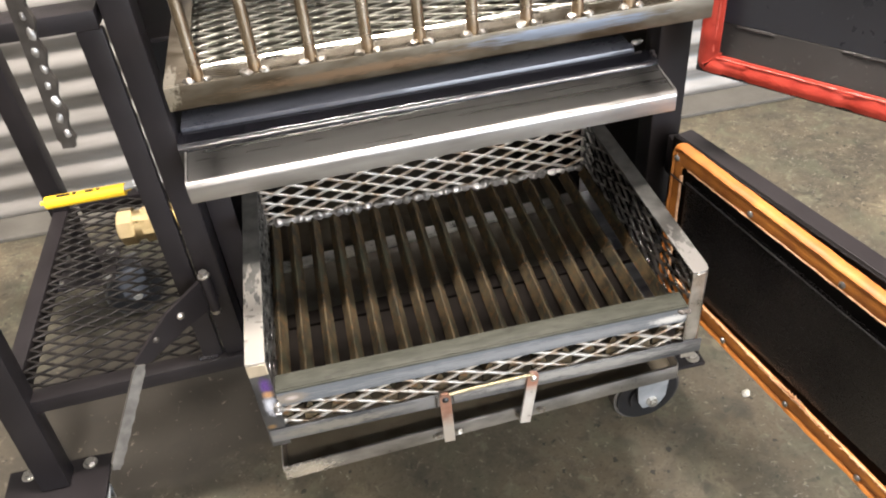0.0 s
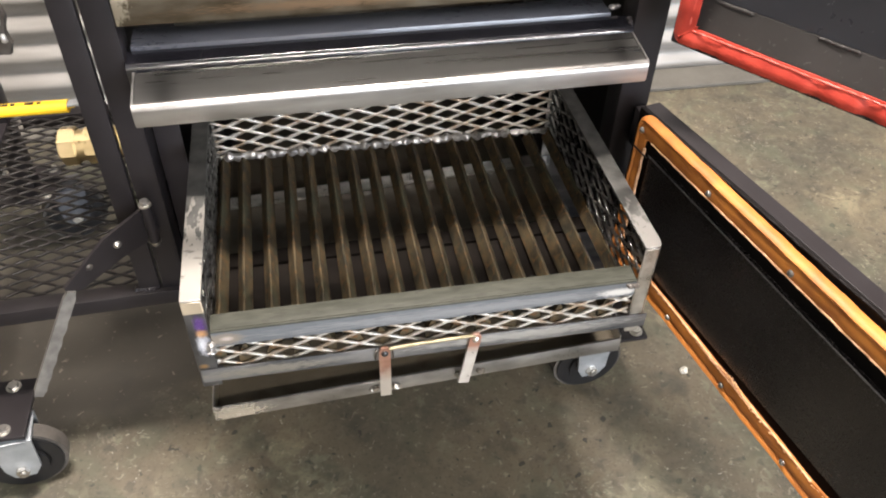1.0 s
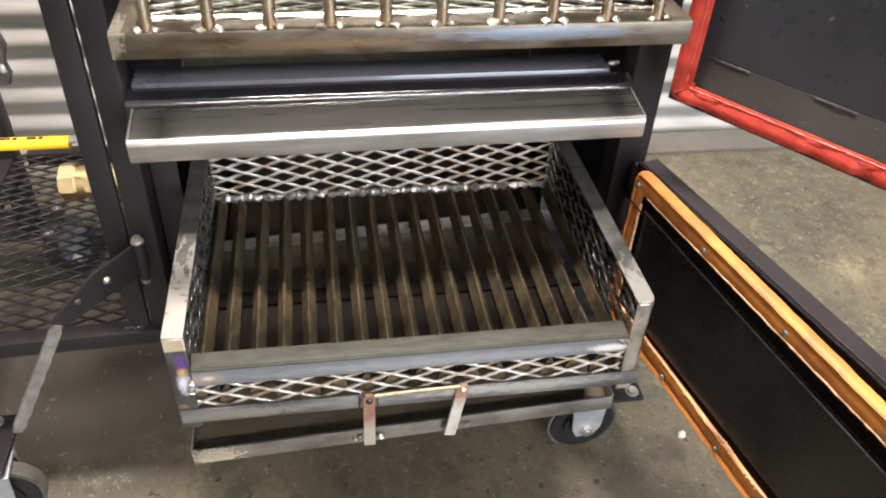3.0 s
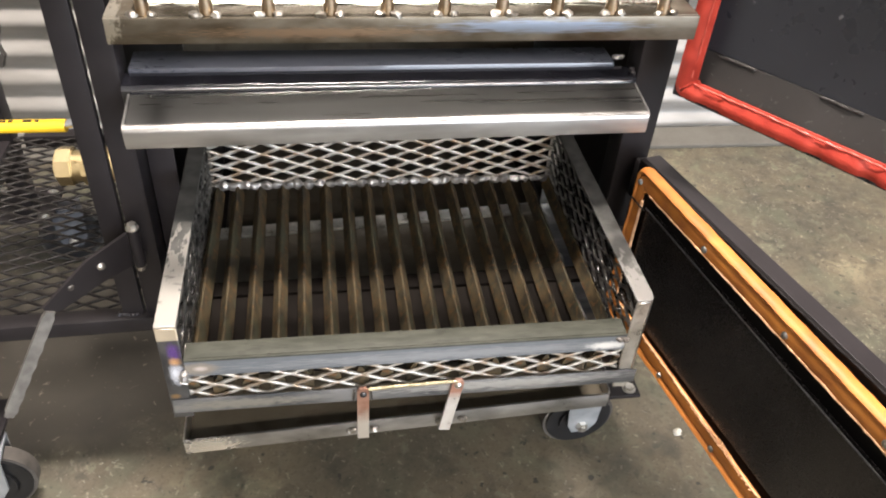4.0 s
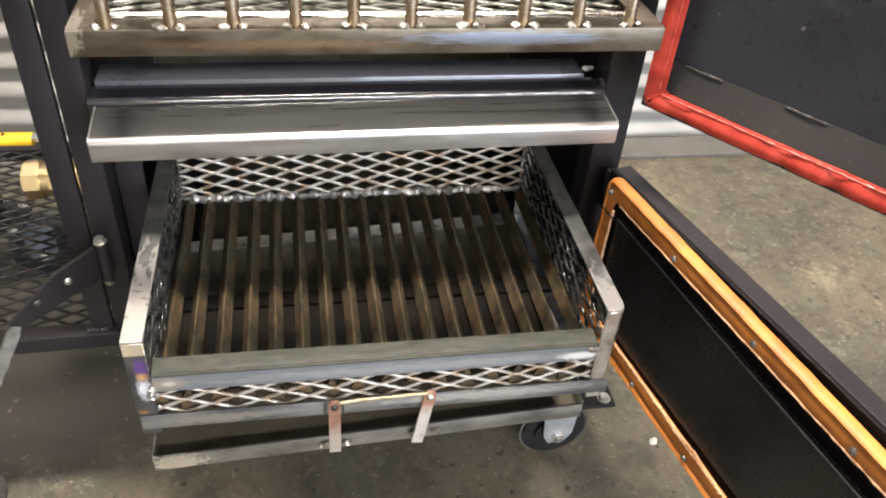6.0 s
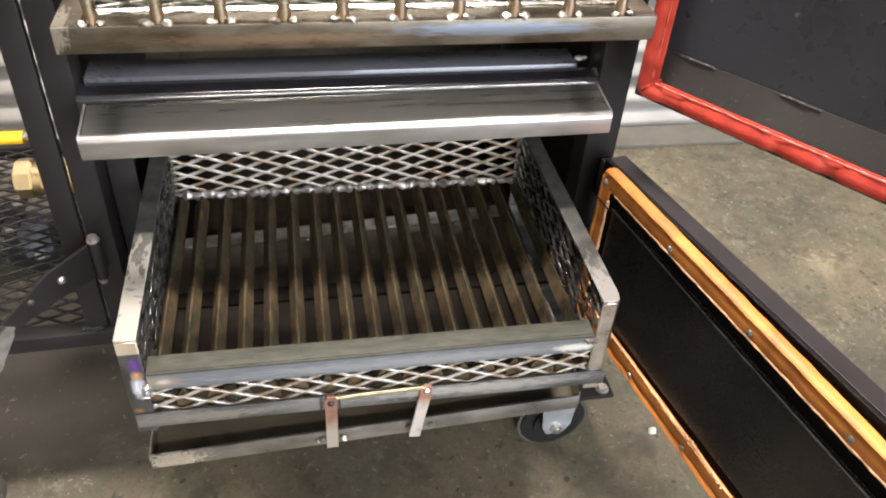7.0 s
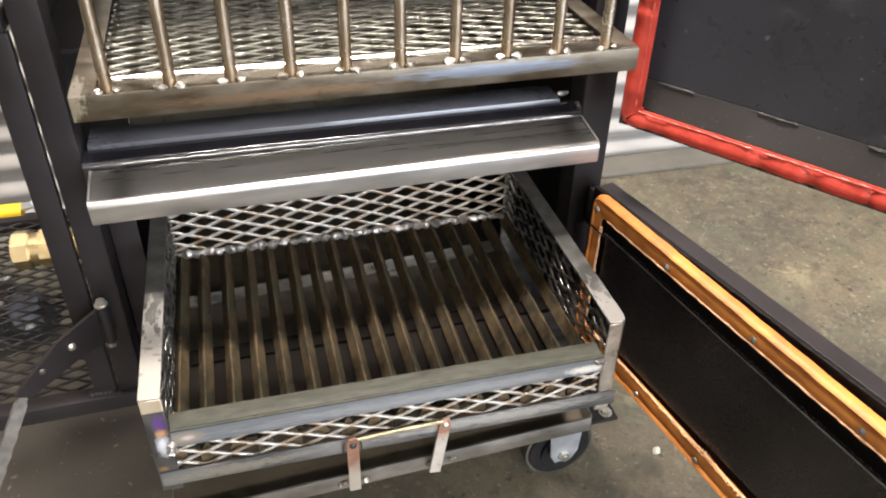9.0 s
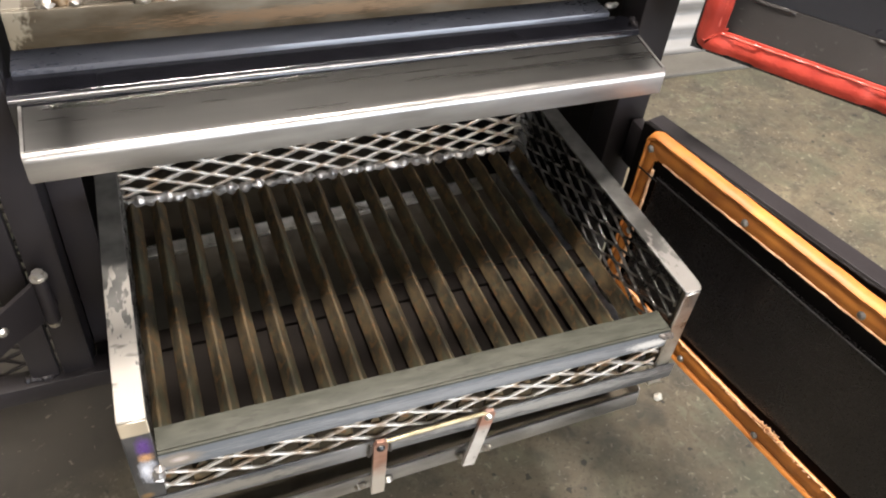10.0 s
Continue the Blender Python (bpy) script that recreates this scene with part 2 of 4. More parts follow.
specks(BLACK_DOOR, (0.05, 0.05, 0.055), 16, 0.6, 0.72, 0.6, (1, 0.25, 1))
specks(DUSTY_LIT, (0.09, 0.085, 0.08), 150, 0.64, 0.72, 0.6)
specks(BLACK_PANEL, (0.05, 0.045, 0.042), 140, 0.66, 0.74, 0.5)
specks(BAR, (0.15, 0.075, 0.03), 95, 0.56, 0.66, 0.55)
specks(BAR, (0.06, 0.066, 0.045), 45, 0.54, 0.64, 0.6, (1, 0.4, 1))
specks(TRAYM, (0.045, 0.03, 0.02), 22, 0.52, 0.66, 0.6)
specks(FRONT, (0.018, 0.018, 0.014), 160, 0.58, 0.66, 0.5, (0.4, 1, 1))
specks(MESH, (0.22, 0.11, 0.045), 50, 0.6, 0.68, 0.5)
masked(RAIL, (0.3, 0.29, 0.272), (0.27, -0.03, 0.55), (0.06, 0.10, 0.1), 0.2, 0.32, 7, 2.6)
masked(RAIL, (0.5, 0.475, 0.43), (-0.27, -0.01, 0.55), (0.055, 0.15, 0.1), 0.15, 0.3, 7, 3.0)
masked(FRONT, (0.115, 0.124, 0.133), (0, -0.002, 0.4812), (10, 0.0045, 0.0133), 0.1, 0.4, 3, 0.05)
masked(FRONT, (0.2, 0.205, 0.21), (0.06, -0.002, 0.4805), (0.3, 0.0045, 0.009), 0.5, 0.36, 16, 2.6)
masked(FRONT, (0.2, 0.175, 0.145), (-0.243, 0.0, 0.482), (0.026, 0.02, 0.011), 0.4, 0.4, 5, 0.6)
masked(FRONT, (0.42, 0.36, 0.32), (-0.240, 0.0, 0.482), (0.010, 0.02, 0.005), 0.7, 0.35, 4, 0.6)
masked(FRONT, (0.55, 0.54, 0.51), (0.235, -0.001, 0.479), (0.03, 0.01, 0.007), 0.5, 0.3, 5, 1.2)
masked(STRAW, (0.2, 0.225, 0.27), (0.12, 0.092, 0.843), (0.12, 0.05, 0.008), 0.5, 0.3, 4, 1.6)
masked(STRAW, (0.22, 0.15, 0.095), (-0.1, 0.092, 0.838), (0.14, 0.05, 0.006), 0.6, 0.45, 12, 2.6)
masked(STRAW, (0.5, 0.46, 0.38), (-0.287, 0.1, 0.846), (0.014, 0.05, 0.02), 0.4, 0.3, 4, 1.6)
masked(ROD, (0.42, 0.31, 0.2), (0, 0, 0.85), (0.03, 0.03, 0.028), 0.8, 0.35, 4, 0.8)
masked(MILL, (0.46, 0.46, 0.45), (0.12, -0.003, 0.424), (0.16, 0.02, 0.009), 0.5, 0.3, 9, 2.2)
masked(MILL, (0.3, 0.29, 0.26), (-0.2, -0.003, 0.421), (0.09, 0.02, 0.009), 0.5, 0.4, 8, 2.2)
masked(LIP, (0.9, 0.88, 0.85), (-0.25, 0.008, 0.33), (0.04, 0.02, 0.02), 0.4, 0.22, 6, 2.2)
masked(RAIL, (0.17, 0.16, 0.14), (-0.27, 0.05, 0.675), (0.3, 0.12, 0.1), 0.25, 0.4, 9, 2.6)
LEG_TINT = mat("heat_tinted_leg_steel", (0.05, 0.05, 0.052), (0.1, 0.098, 0.096), (0.3, 0.5), 0.6, 45, 500, 0.15)
masked(LEG_TINT, (0.5, 0.43, 0.32), (-0.269, 0, 0.541), (0.1, 0.1, 0.0135), 0.1, 0.35, 6, 0.1)
masked(LEG_TINT, (0.15, 0.08, 0.3), (-0.2655, 0, 0.510), (0.0085, 0.06, 0.017), 0.7, 0.25, 3, 0.7)
masked(LEG_TINT, (0.8, 0.84, 0.95), (-0.2665, 0, 0.475), (0.0095, 0.06, 0.021), 0.7, 0.2, 3, 0.7)
masked(LEG_TINT, (0.7, 0.4, 0.2), (-0.266, 0, 0.495), (0.008, 0.06, 0.008), 0.8, 0.25, 3, 0.7)
masked(LEG_TINT, (0.3, 0.19, 0.09), (-0.273, 0, 0.438), (0.007, 0.06, 0.005), 0.6, 0.5)
masked(COPPER, (0.78, 0.75, 0.71), (0, 0, 0.345), (0.2, 0.2, 0.06), 0.4, 0.28)


def concrete():
    """Worn workshop concrete: olive and tan clouds, dark oil blots, fine pitting, and paint flecks in clusters."""
    m = mat("stained_shaded_concrete", (0.048, 0.0445, 0.033), (0.11, 0.09, 0.058), (0.42, 0.7), 0, 2.4, 60, 0.3, contrast=(0.34, 0.66))
    n, link = m.node_tree.nodes, m.node_tree.links.new
    b = n["Principled BSDF"]
    tc = n.new("ShaderNodeTexCoord")

    def mask(scale, lo, hi, detail=6, distortion=0.0):
        t, r = n.new("ShaderNodeTexNoise"), n.new("ShaderNodeMapRange")
        t.inputs["Scale"].default_value, t.inputs["Detail"].default_value, t.inputs["Distortion"].default_value = scale, detail, distortion
        link(tc.outputs["Object"], t.inputs["Vector"])
        r.inputs[1].default_value, r.inputs[2].default_value = lo, hi
        link(t.outputs["Fac"], r.inputs[0])
        return r.outputs[0]

    was = b.inputs["Base Color"].links[0].from_socket
    for first, second, colour, amount in (
            (mask(14, 0.5, 0.64, 8), None, (0.029, 0.028, 0.022), 0.5),
            (mask(26, 0.54, 0.62, 7, 1.0), mask(6, 0.45, 0.6, 4), (0.13, 0.128, 0.085), 0.6),
            (mask(34, 0.52, 0.66, 8, 0.6), None, (0.15, 0.127, 0.09), 0.34),
            (mask(4.2, 0.52, 0.66, 3), mask(21, 0.46, 0.66, 9, 1.2), (0.2, 0.172, 0.11), 0.8),
            (mask(60, 0.62, 0.7, 6, 2.0), None, (0.26, 0.23, 0.165), 0.18),
            (mask(150, 0.55, 0.68, 3), None, (0.03, 0.027, 0.022), 0.45),
            (mask(5.5, 0.52, 0.6, 4), mask(75, 0.61, 0.67, 5, 1.5), (0.36, 0.325, 0.25), 0.36),
            (mask(6.5, 0.54, 0.62, 4, 1.0), mask(26, 0.60, 0.66, 8, 3.0), (0.22, 0.19, 0.135), 0.5),
            (mask(48, 0.655, 0.685, 3), None, (0.02, 0.018, 0.016), 0.85),
            (mask(3.4, 0.5, 0.58, 3), mask(105, 0.71, 0.73, 2, 0.8), (0.46, 0.44, 0.38), 0.5)):
        fac = n.new("ShaderNodeMath")
        fac.operation, fac.inputs[1].default_value = "MULTIPLY", amount
        link(first, fac.inputs[0])
        if second is not None:
            both = n.new("ShaderNodeMath")
            both.operation = "MULTIPLY"
            link(fac.outputs[0], both.inputs[0])
            link(second, both.inputs[1])
            fac = both
        mix = n.new("ShaderNodeMix")
        mix.data_type = "RGBA"
        link(was, mix.inputs["A"])
        mix.inputs["B"].default_value = (*colour, 1)
        link(fac.outputs[0], mix.inputs["Factor"])
        was = mix.outputs["Result"]
    link(was, b.inputs["Base Color"])
    return m


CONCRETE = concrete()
specks(CONCRETE, (0.075, 0.08, 0.052), 9, 0.5, 0.66, 0.5)
specks(CONCRETE, (0.022, 0.021, 0.017), 34, 0.6, 0.7, 0.5)
specks(CONCRETE, (0.27, 0.24, 0.175), 60, 0.65, 0.7, 0.4)
# shade beside the cabinet, painted into the floor as a dark brown patch
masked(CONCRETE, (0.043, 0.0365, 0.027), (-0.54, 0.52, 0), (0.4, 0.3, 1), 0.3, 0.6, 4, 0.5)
specks(CONCRETE, (0.03, 0.0265, 0.021), 17, 0.52, 0.7, 0.45)
specks(CONCRETE, (0.24, 0.21, 0.155), 85, 0.665, 0.7, 0.5)

# ---- building helpers ----


def part(name, bm, material, parent=None, label="", smooth=False):
    """Links a bmesh as one mesh object, under a thing or under a part."""
    data = bpy.data.meshes.new(name)
    bmesh.ops.recalc_face_normals(bm, faces=bm.faces)
    bm.to_mesh(data)
    bm.free()
    data.materials.append(material)
    if smooth:
        data.polygons.foreach_set("use_smooth", [True] * len(data.polygons))
        if smooth != "round":
            data.set_sharp_from_angle(angle=radians(38))
    return place(name, data, parent, label)


def place(name, data, parent=None, label=""):
    ob = new(name, data)
    if parent:
        ob.parent = parent
        ob.matrix_parent_inverse = parent.matrix_basis.inverted()
    if label:
        ob["label"] = label
    return ob


def thing(name, x, y, z, label, category, group=""):
    ob = new(name)
    ob.empty_display_size = 0.05
    ob.matrix_basis = pose(x, y, z)
    return tagged(ob, label, category, group)


def box(bm, x0, x1, y0, y1, z0, z1, bevel=0.0015, m=None):
    size = Vector((x1 - x0, y1 - y0, z1 - z0))
    made = bmesh.ops.create_cube(bm, size=1, matrix=Matrix.Translation(((x0 + x1) / 2, (y0 + y1) / 2, (z0 + z1) / 2)) @ Matrix.Diagonal((*size, 1)))
    verts = made["verts"]
    if bevel:
        edges = list({e for v in verts for e in v.link_edges})
        out = bmesh.ops.bevel(bm, geom=edges, offset=min(bevel, 0.45 * min(abs(s) for s in size)), segments=2, affect="EDGES", profile=0.6)
        verts = out["verts"]
    if m is not None:
        bmesh.ops.transform(bm, matrix=m, verts=list(set(verts)))
    return bm


def B(*a, **k):
    return box(bmesh.new(), *a, **k)


def frame_of(a, b, up=(0, 0, 1)):
    """A turn whose x runs from a to b and whose z is near up, at the middle between them."""
    a, b = Vector(a), Vector(b)
    x = (b - a).normalized()
    y = Vector(up).cross(x).normalized()
    z = x.cross(y)
    return Matrix.Translation((a + b) / 2) @ Matrix((x, y, z)).transposed().to_4x4(), (b - a).length


def beam(bm, a, b, width, height, up=(0, 0, 1), bevel=0.0015):
    m, length = frame_of(a, b, up)
    return box(bm, -length / 2, length / 2, -width / 2, width / 2, -height / 2, height / 2, bevel, m)


def rod(bm, a, b, r, seg=16, r2=None, bevel=0.0):
    m, length = frame_of(a, b, (0, 0, 1) if abs((Vector(b) - Vector(a)).normalized().z) < 0.9 else (0, 1, 0))
    made = bmesh.ops.create_cone(bm, cap_ends=True, segments=seg, radius1=r, radius2=r if r2 is None else r2, depth=length, matrix=m @ pose(0, 0, 0, 0, 90, 0))
    if bevel:
        rim = [e for e in {e for v in made["verts"] for e in v.link_edges} if any(len(f.verts) > 4 for f in e.link_faces)]
        bmesh.ops.bevel(bm, geom=rim, offset=bevel, segments=2, affect="EDGES")
    return bm


def blob(bm, c, r, squash=(1, 1, 1), rough=0.25, sub=2):
    made = bmesh.ops.create_icosphere(bm, subdivisions=sub, radius=r)
    seed = Vector((c[0] * 91, c[1] * 83, c[2] * 77))
    for v in made["verts"]:
        v.co *= 1 + rough * noise.noise(v.co / r * 1.3 + seed)
        v.co = Vector((v.co.x * squash[0], v.co.y * squash[1], v.co.z * squash[2])) + Vector(c)
    return bm


def expanded(m, width, height, lwd=0.0555, swd=0.0200, strand=0.0042, thick=0.0028, tilt=32, u0=0.0, v0=0.0, twist=0.0):
    """Expanded metal in the plane m (x along the long diamonds, y across): zigzag strands that meet at their bonds."""
    verts, faces = [], []
    s = swd / 2
    a = s / 2
    for k in range(-1, int(height / s) + 2):
        line, i = [], -1
        while True:
            u = (i * 0.5) * lwd + u0 % lwd
            side = 1 if (i + k) % 2 else -1
            for d, f in ((-0.19, 0.22), (-0.1, 0.74), (-0.035, 0.98), (0.035, 0.98), (0.1, 0.74), (0.19, 0.22)):
                line.append((u + d * lwd, k * s + v0 % swd + side * a * f))
            if u > width:
                break
            i += 1
        line = [(min(max(u, 0), width), v) for u, v in line if -0.3 * lwd < u < width + 0.3 * lwd]
        line = [p for n, p in enumerate(line) if n == 0 or p[0] > line[n - 1][0] + 1e-5]
        if len(line) < 2 or k * s + v0 % swd < -0.2 * s or k * s + v0 % swd > height + 0.2 * s:
            continue
        start = len(verts)
        for n, (u, v) in enumerate(line):
            p, q = line[max(n - 1, 0)], line[min(n + 1, len(line) - 1)]
            along = Vector((q[0] - p[0], q[1] - p[1], 0)).normalized()
            across = Vector((-along.y, along.x, 0))
            lean = radians(tilt + twist * min(max(3 * along.y, -1), 1))
            w = across * math.cos(lean) + Vector((0, 0, math.sin(lean)))
            h = -across * math.sin(lean) + Vector((0, 0, math.cos(lean)))
            c = Vector((u, min(max(v, 0), height), 0))
            for sw, sh in ((-1, -1), (1, -1), (1, 1), (-1, 1)):
                verts.append(m @ (c + w * sw * strand / 2 + h * sh * thick / 2))
        for n in range(len(line) - 1):
            o = start + 4 * n
            faces += [(o + j, o + (j + 1) % 4, o + 4 + (j + 1) % 4, o + 4 + j) for j in range(4)]
        o = start + 4 * (len(line) - 1)
        faces += [(start + 3, start + 2, start + 1, start), (o, o + 1, o + 2, o + 3)]
    bm = bmesh.new()
    made = [bm.verts.new(v) for v in verts]
    for f in faces:
        bm.faces.new([made[i] for i in f])
    return bm


def swept(points, section, closed=False):
    """A strip of one cross-section (offsets along two axes given per point) through points: rows of (place, axis_a, axis_b)."""
    bm = bmesh.new()
    rings = [[bm.verts.new(Vector(p) + Vector(a) * s + Vector(b) * t) for s, t in section] for p, a, b in points]
    k = len(section)
    for r, q in zip(rings, rings[1:] + rings[:1] if closed else rings[1:]):
        for j in range(k):
            bm.faces.new((r[j], r[(j + 1) % k], q[(j + 1) % k], q[j]))
    if not closed:
        bm.faces.new(rings[0][::-1])
        bm.faces.new(rings[-1])
    return bm


def slab(outline, z0, z1, bevel=0.0008):
    """An upright prism over an outline in x and y, with softened edges."""
    bm = bmesh.new()
    f = bm.faces.new([bm.verts.new((x, y, z0)) for x, y in outline])
    out = bmesh.ops.extrude_face_region(bm, geom=[f])
    bmesh.ops.translate(bm, vec=(0, 0, z1 - z0), verts=[g for g in out["geom"] if isinstance(g, bmesh.types.BMVert)])
    bmesh.ops.recalc_face_normals(bm, faces=bm.faces)
    bmesh.ops.bevel(bm, geom=[e for e in bm.edges if e.calc_face_angle(0) > 0.9], offset=bevel, segments=1, affect="EDGES")
    return bm


def stud(m, r, h, seg=14):
    """A pan screw or bolt head at m, proud along its z."""
    bm = bmesh.new()
    bmesh.ops.create_cone(bm, cap_ends=True, segments=seg, radius1=r, radius2=r * 0.92, depth=h * 0.5, matrix=m @ pose(0, 0, h * 0.25))
    bmesh.ops.create_cone(bm, cap_ends=True, segments=seg, radius1=r * 0.92, radius2=r * 0.45, depth=h * 0.5, matrix=m @ pose(0, 0, h * 0.75))
    return bm


def hexbolt(m, r, h):
    bm = bmesh.new()
    bmesh.ops.create_cone(bm, cap_ends=True, segments=6, radius1=r, radius2=r * 0.94, depth=h, matrix=m @ pose(0, 0, h / 2))
    bmesh.ops.create_cone(bm, cap_ends=True, segments=18, radius1=r * 1.35, radius2=r * 1.35, depth=h * 0.22, matrix=m @ pose(0, 0, h * 0.08))
    return bm


def weld_run(a, b, r, seed=0.0, lump=0.35, pitch=0.006, axis=(0, 0, 1), flat=1.0):
    """One continuous lumpy weld bead from a to b."""
    a, b = Vector(a), Vector(b)
    along = (b - a).normalized()
    p = along.orthogonal().normalized() if abs(along.dot(Vector(axis))) > 0.9 else Vector(axis).cross(along).normalized()
    q = along.cross(p)
    length = (b - a).length
    count = max(4, int(length / 0.0016))
    bm = bmesh.new()
    rings = []
    for i in range(count + 1):
        s_ = length * i / count
        end = min(1.0, 0.25 + min(s_, length - s_) / r)
        hump = abs(math.sin(math.pi * s_ / pitch + seed))
        k = r * end * (1 - lump * 0.5 + lump * hump + lump * noise.noise(Vector((s_ * 90, seed, 0))))
        drift = (p * noise.noise(Vector((s_ * 60, seed, 5))) + q * noise.noise(Vector((s_ * 60, seed, 9)))) * r * 0.5
        c = a + along * s_ + drift
        rings.append([bm.verts.new(c + (p * math.cos(2 * math.pi * j / 8) + q * math.sin(2 * math.pi * j / 8) * flat) * k * (1 + 0.25 * noise.noise(Vector((s_ * 140, j * 1.7, seed))))) for j in range(8)])
    for u, v in zip(rings, rings[1:]):
        for j in range(8):
            bm.faces.new((u[j], u[(j + 1) % 8], v[(j + 1) % 8], v[j]))
    bm.faces.new(rings[0][::-1])
    bm.faces.new(rings[-1])
    return bm


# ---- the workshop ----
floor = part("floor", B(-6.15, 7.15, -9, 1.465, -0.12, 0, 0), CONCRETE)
tagged(floor, "stained grey-brown concrete workshop floor with white chips and painted shade", "floor", kind="structure")

WALL_Y = 1.265


def corrugated():
    bm = bmesh.new()
    rows = []
    step, pitch, depth = 0.0095, 0.076, 0.0085
    zs = [i * step for i in range(int(3.4 / step))]
    for back in (0, 0.004):
        rows.append([[bm.verts.new((x, WALL_Y + back + depth * (1 - math.sin(2 * math.pi * z / pitch)), z + 0.005)) for x in (-6, 7)] for z in zs])
    for side in rows:
        for a, b in zip(side, side[1:]):
            bm.faces.new((a[0], a[1], b[1], b[0]))
    return bm


wall = part("wall_north", corrugated(), TIN, smooth=True)
tagged(wall, "white horizontally corrugated metal wall sheet with grime", "wall", kind="structure")
tagged(part("kerb", B(-6, 7, 1.168, WALL_Y + 0.004, 0, 0.012, 0.003), KERB), "low grey concrete strip along the wall foot", "kerb", kind="structure")
tagged(part("wall_back", B(-6, 7, WALL_Y + 0.03, WALL_Y + 0.2, 0, 3.5, 0), WALL), "plain wall behind the metal sheet", "wall", kind="structure")
# unseen rest of the room, added for reflections and bounce light
tagged(part("wall_west", B(-6.15, -6, -8, WALL_Y + 0.2, 0, 3.5, 0), WALL), "unseen plain wall added to bounce light", "wall", kind="structure")
tagged(part("wall_east", B(7, 7.15, -8, WALL_Y + 0.2, 0, 3.5, 0), WALL), "unseen plain wall added to bounce light", "wall", kind="structure")
bm = bmesh.new()
box(bm, -6, 0.3, -6.15, -6, 0, 3.5, 0)
box(bm, 5.7, 7, -6.15, -6, 0, 3.5, 0)
box(bm, 0.3, 5.7, -6.15, -6, 3.0, 3.5, 0)
tagged(part("wall_south", bm, WALL), "unseen plain wall with an assumed roller-door opening", "wall", kind="structure")
tagged(part("ceiling", B(-6.15, 7.15, -6.15, WALL_Y + 0.2, 3.5, 3.6, 0), CEIL), "unseen plain grey ceiling added to bounce light", "ceiling", kind="structure")

# ---- the smoker cabinet ----
smoker = thing("smoker_cabinet", 0, 0.5, 0, "black painted steel smoker cabinet on casters with both doors open", "smoker")
FY, DEPTH = 0.255, 0.86
TOP = 1.32


def tube(name, x0, x1, y0, y1, z0, z1, bevel=0.004, material=BLACK, label="", parent=None):
    return part(name, B(x0, x1, y0, y1, z0, z1, bevel), material, parent or smoker, label, True)


tube("front_post", -0.3585, -0.3245, FY, FY + 0.045, 0.31, TOP)
tube("side_post", -0.391, -0.3616, FY - 0.002, FY + 0.010, 0.33, 0.8585, 0.002)
tube("front_post", 0.3085, 0.354, FY, FY + 0.045, 0.31, TOP)
# the sill's section: flat top, a slightly crowned slope, then the upright front
sill_rim = [(0.2865, 0.665), (0.2865, 0.7018), (0.2579, 0.7018)]
for first, last, radius in ((90, 36, 0.0045), (36, 24, 0.020), (24, 0, 0.002)):
    for k in range(6):
        e = radians(first + (last - first) * (k + 0.5) / 6)
        run = radius * radians(first - last) / 6
        sill_rim.append((sill_rim[-1][0] - run * math.sin(e), sill_rim[-1][1] - run * math.cos(e)))
sill_rim.append((sill_rim[-1][0], 0.665))
YAW = pose(0.12, 0.25, 0, 0, 0, 0.75) @ pose(-0.12, -0.25, 0)
inner_rail = tube("inner_rail", -0.3205, 0.2895, 0.2870, 0.3350, 0.665, 0.7075, 0.0035, INNER, "black inner rail with its sky reflection painted in blue")
tube("inner_flange", -0.3240, -0.2900, 0.3015, 0.3065, 0.32, 0.664, 0.001, BLACK, "black inner flange beside the basket")
tube("bottom_rail", -0.324, 0.308, FY + 0.02, FY + 0.05, 0.30, 0.318)
tube("top_rail", -0.324, 0.308, FY, FY + 0.045, TOP - 0.05, TOP)
tube("side_panel", -0.359, -0.353, FY + 0.046, DEPTH, 0.31, TOP, 0.001, DUSTY_LIT)
tube("side_panel", 0.347, 0.353, FY + 0.046, DEPTH, 0.31, TOP, 0.001, DUSTY_LIT)
tube("back_panel", -0.352, 0.346, DEPTH - 0.006, DEPTH, 0.31, 0.84, 0.001, TRAYM)
tube("bottom_panel", -0.352, 0.346, FY + 0.052, DEPTH - 0.008, 0.30, 0.306, 0.001, TRAYM)
tube("top_panel", -0.358, 0.353, FY + 0.046, DEPTH, TOP - 0.006, TOP, 0.001)
tube("heat_deflector", -0.28, 0.282, 0.30, DEPTH - 0.008, 0.8225, 0.8255, 0.001, GREASY, "greasy bare steel deflector plate")
for side in (-1, 1):
    x0, x1 = (-0.352, -0.262) if side < 0 else (0.262, 0.346)
    tube("basket_runner", x0, x1, FY + 0.05, 0.8, 0.392, 0.398, 0.001)
    tube("tray_runner", x0, x1, FY + 0.05, 0.8, 0.314 if side < 0 else 0.3465, 0.318 if side < 0 else 0.3505, 0.001)
    x0, x1 = (-0.352, -0.262) if side < 0 else (0.262, 0.346)
    tube("rack_runner", x0, x1, FY + 0.05, 0.8, 0.812, 0.818, 0.001)

sill = part("front_sill", swept([((x, 0, 0), (0, 1, 0), (0, 0, 1)) for x in (-0.324, 0.308)], sill_rim), GLOSS, smoker, "glossy black rounded sill", True)

# the drip ledge under the upper opening: folded sheet with a front lip and closed ends
ledge_sheet = [(0.1965, 0.6838), (0.2505, 0.6913), (0.2505, 0.6943), (0.1965, 0.6868)]
ledge = part("drip_ledge", swept([((x, 0, 0), (0, 1, 0), (0, 0, 1)) for x in (-0.310, -0.1, 0.1, 0.3065)], ledge_sheet), BRUSHED, smoker, "folded brushed sheet steel drip ledge")
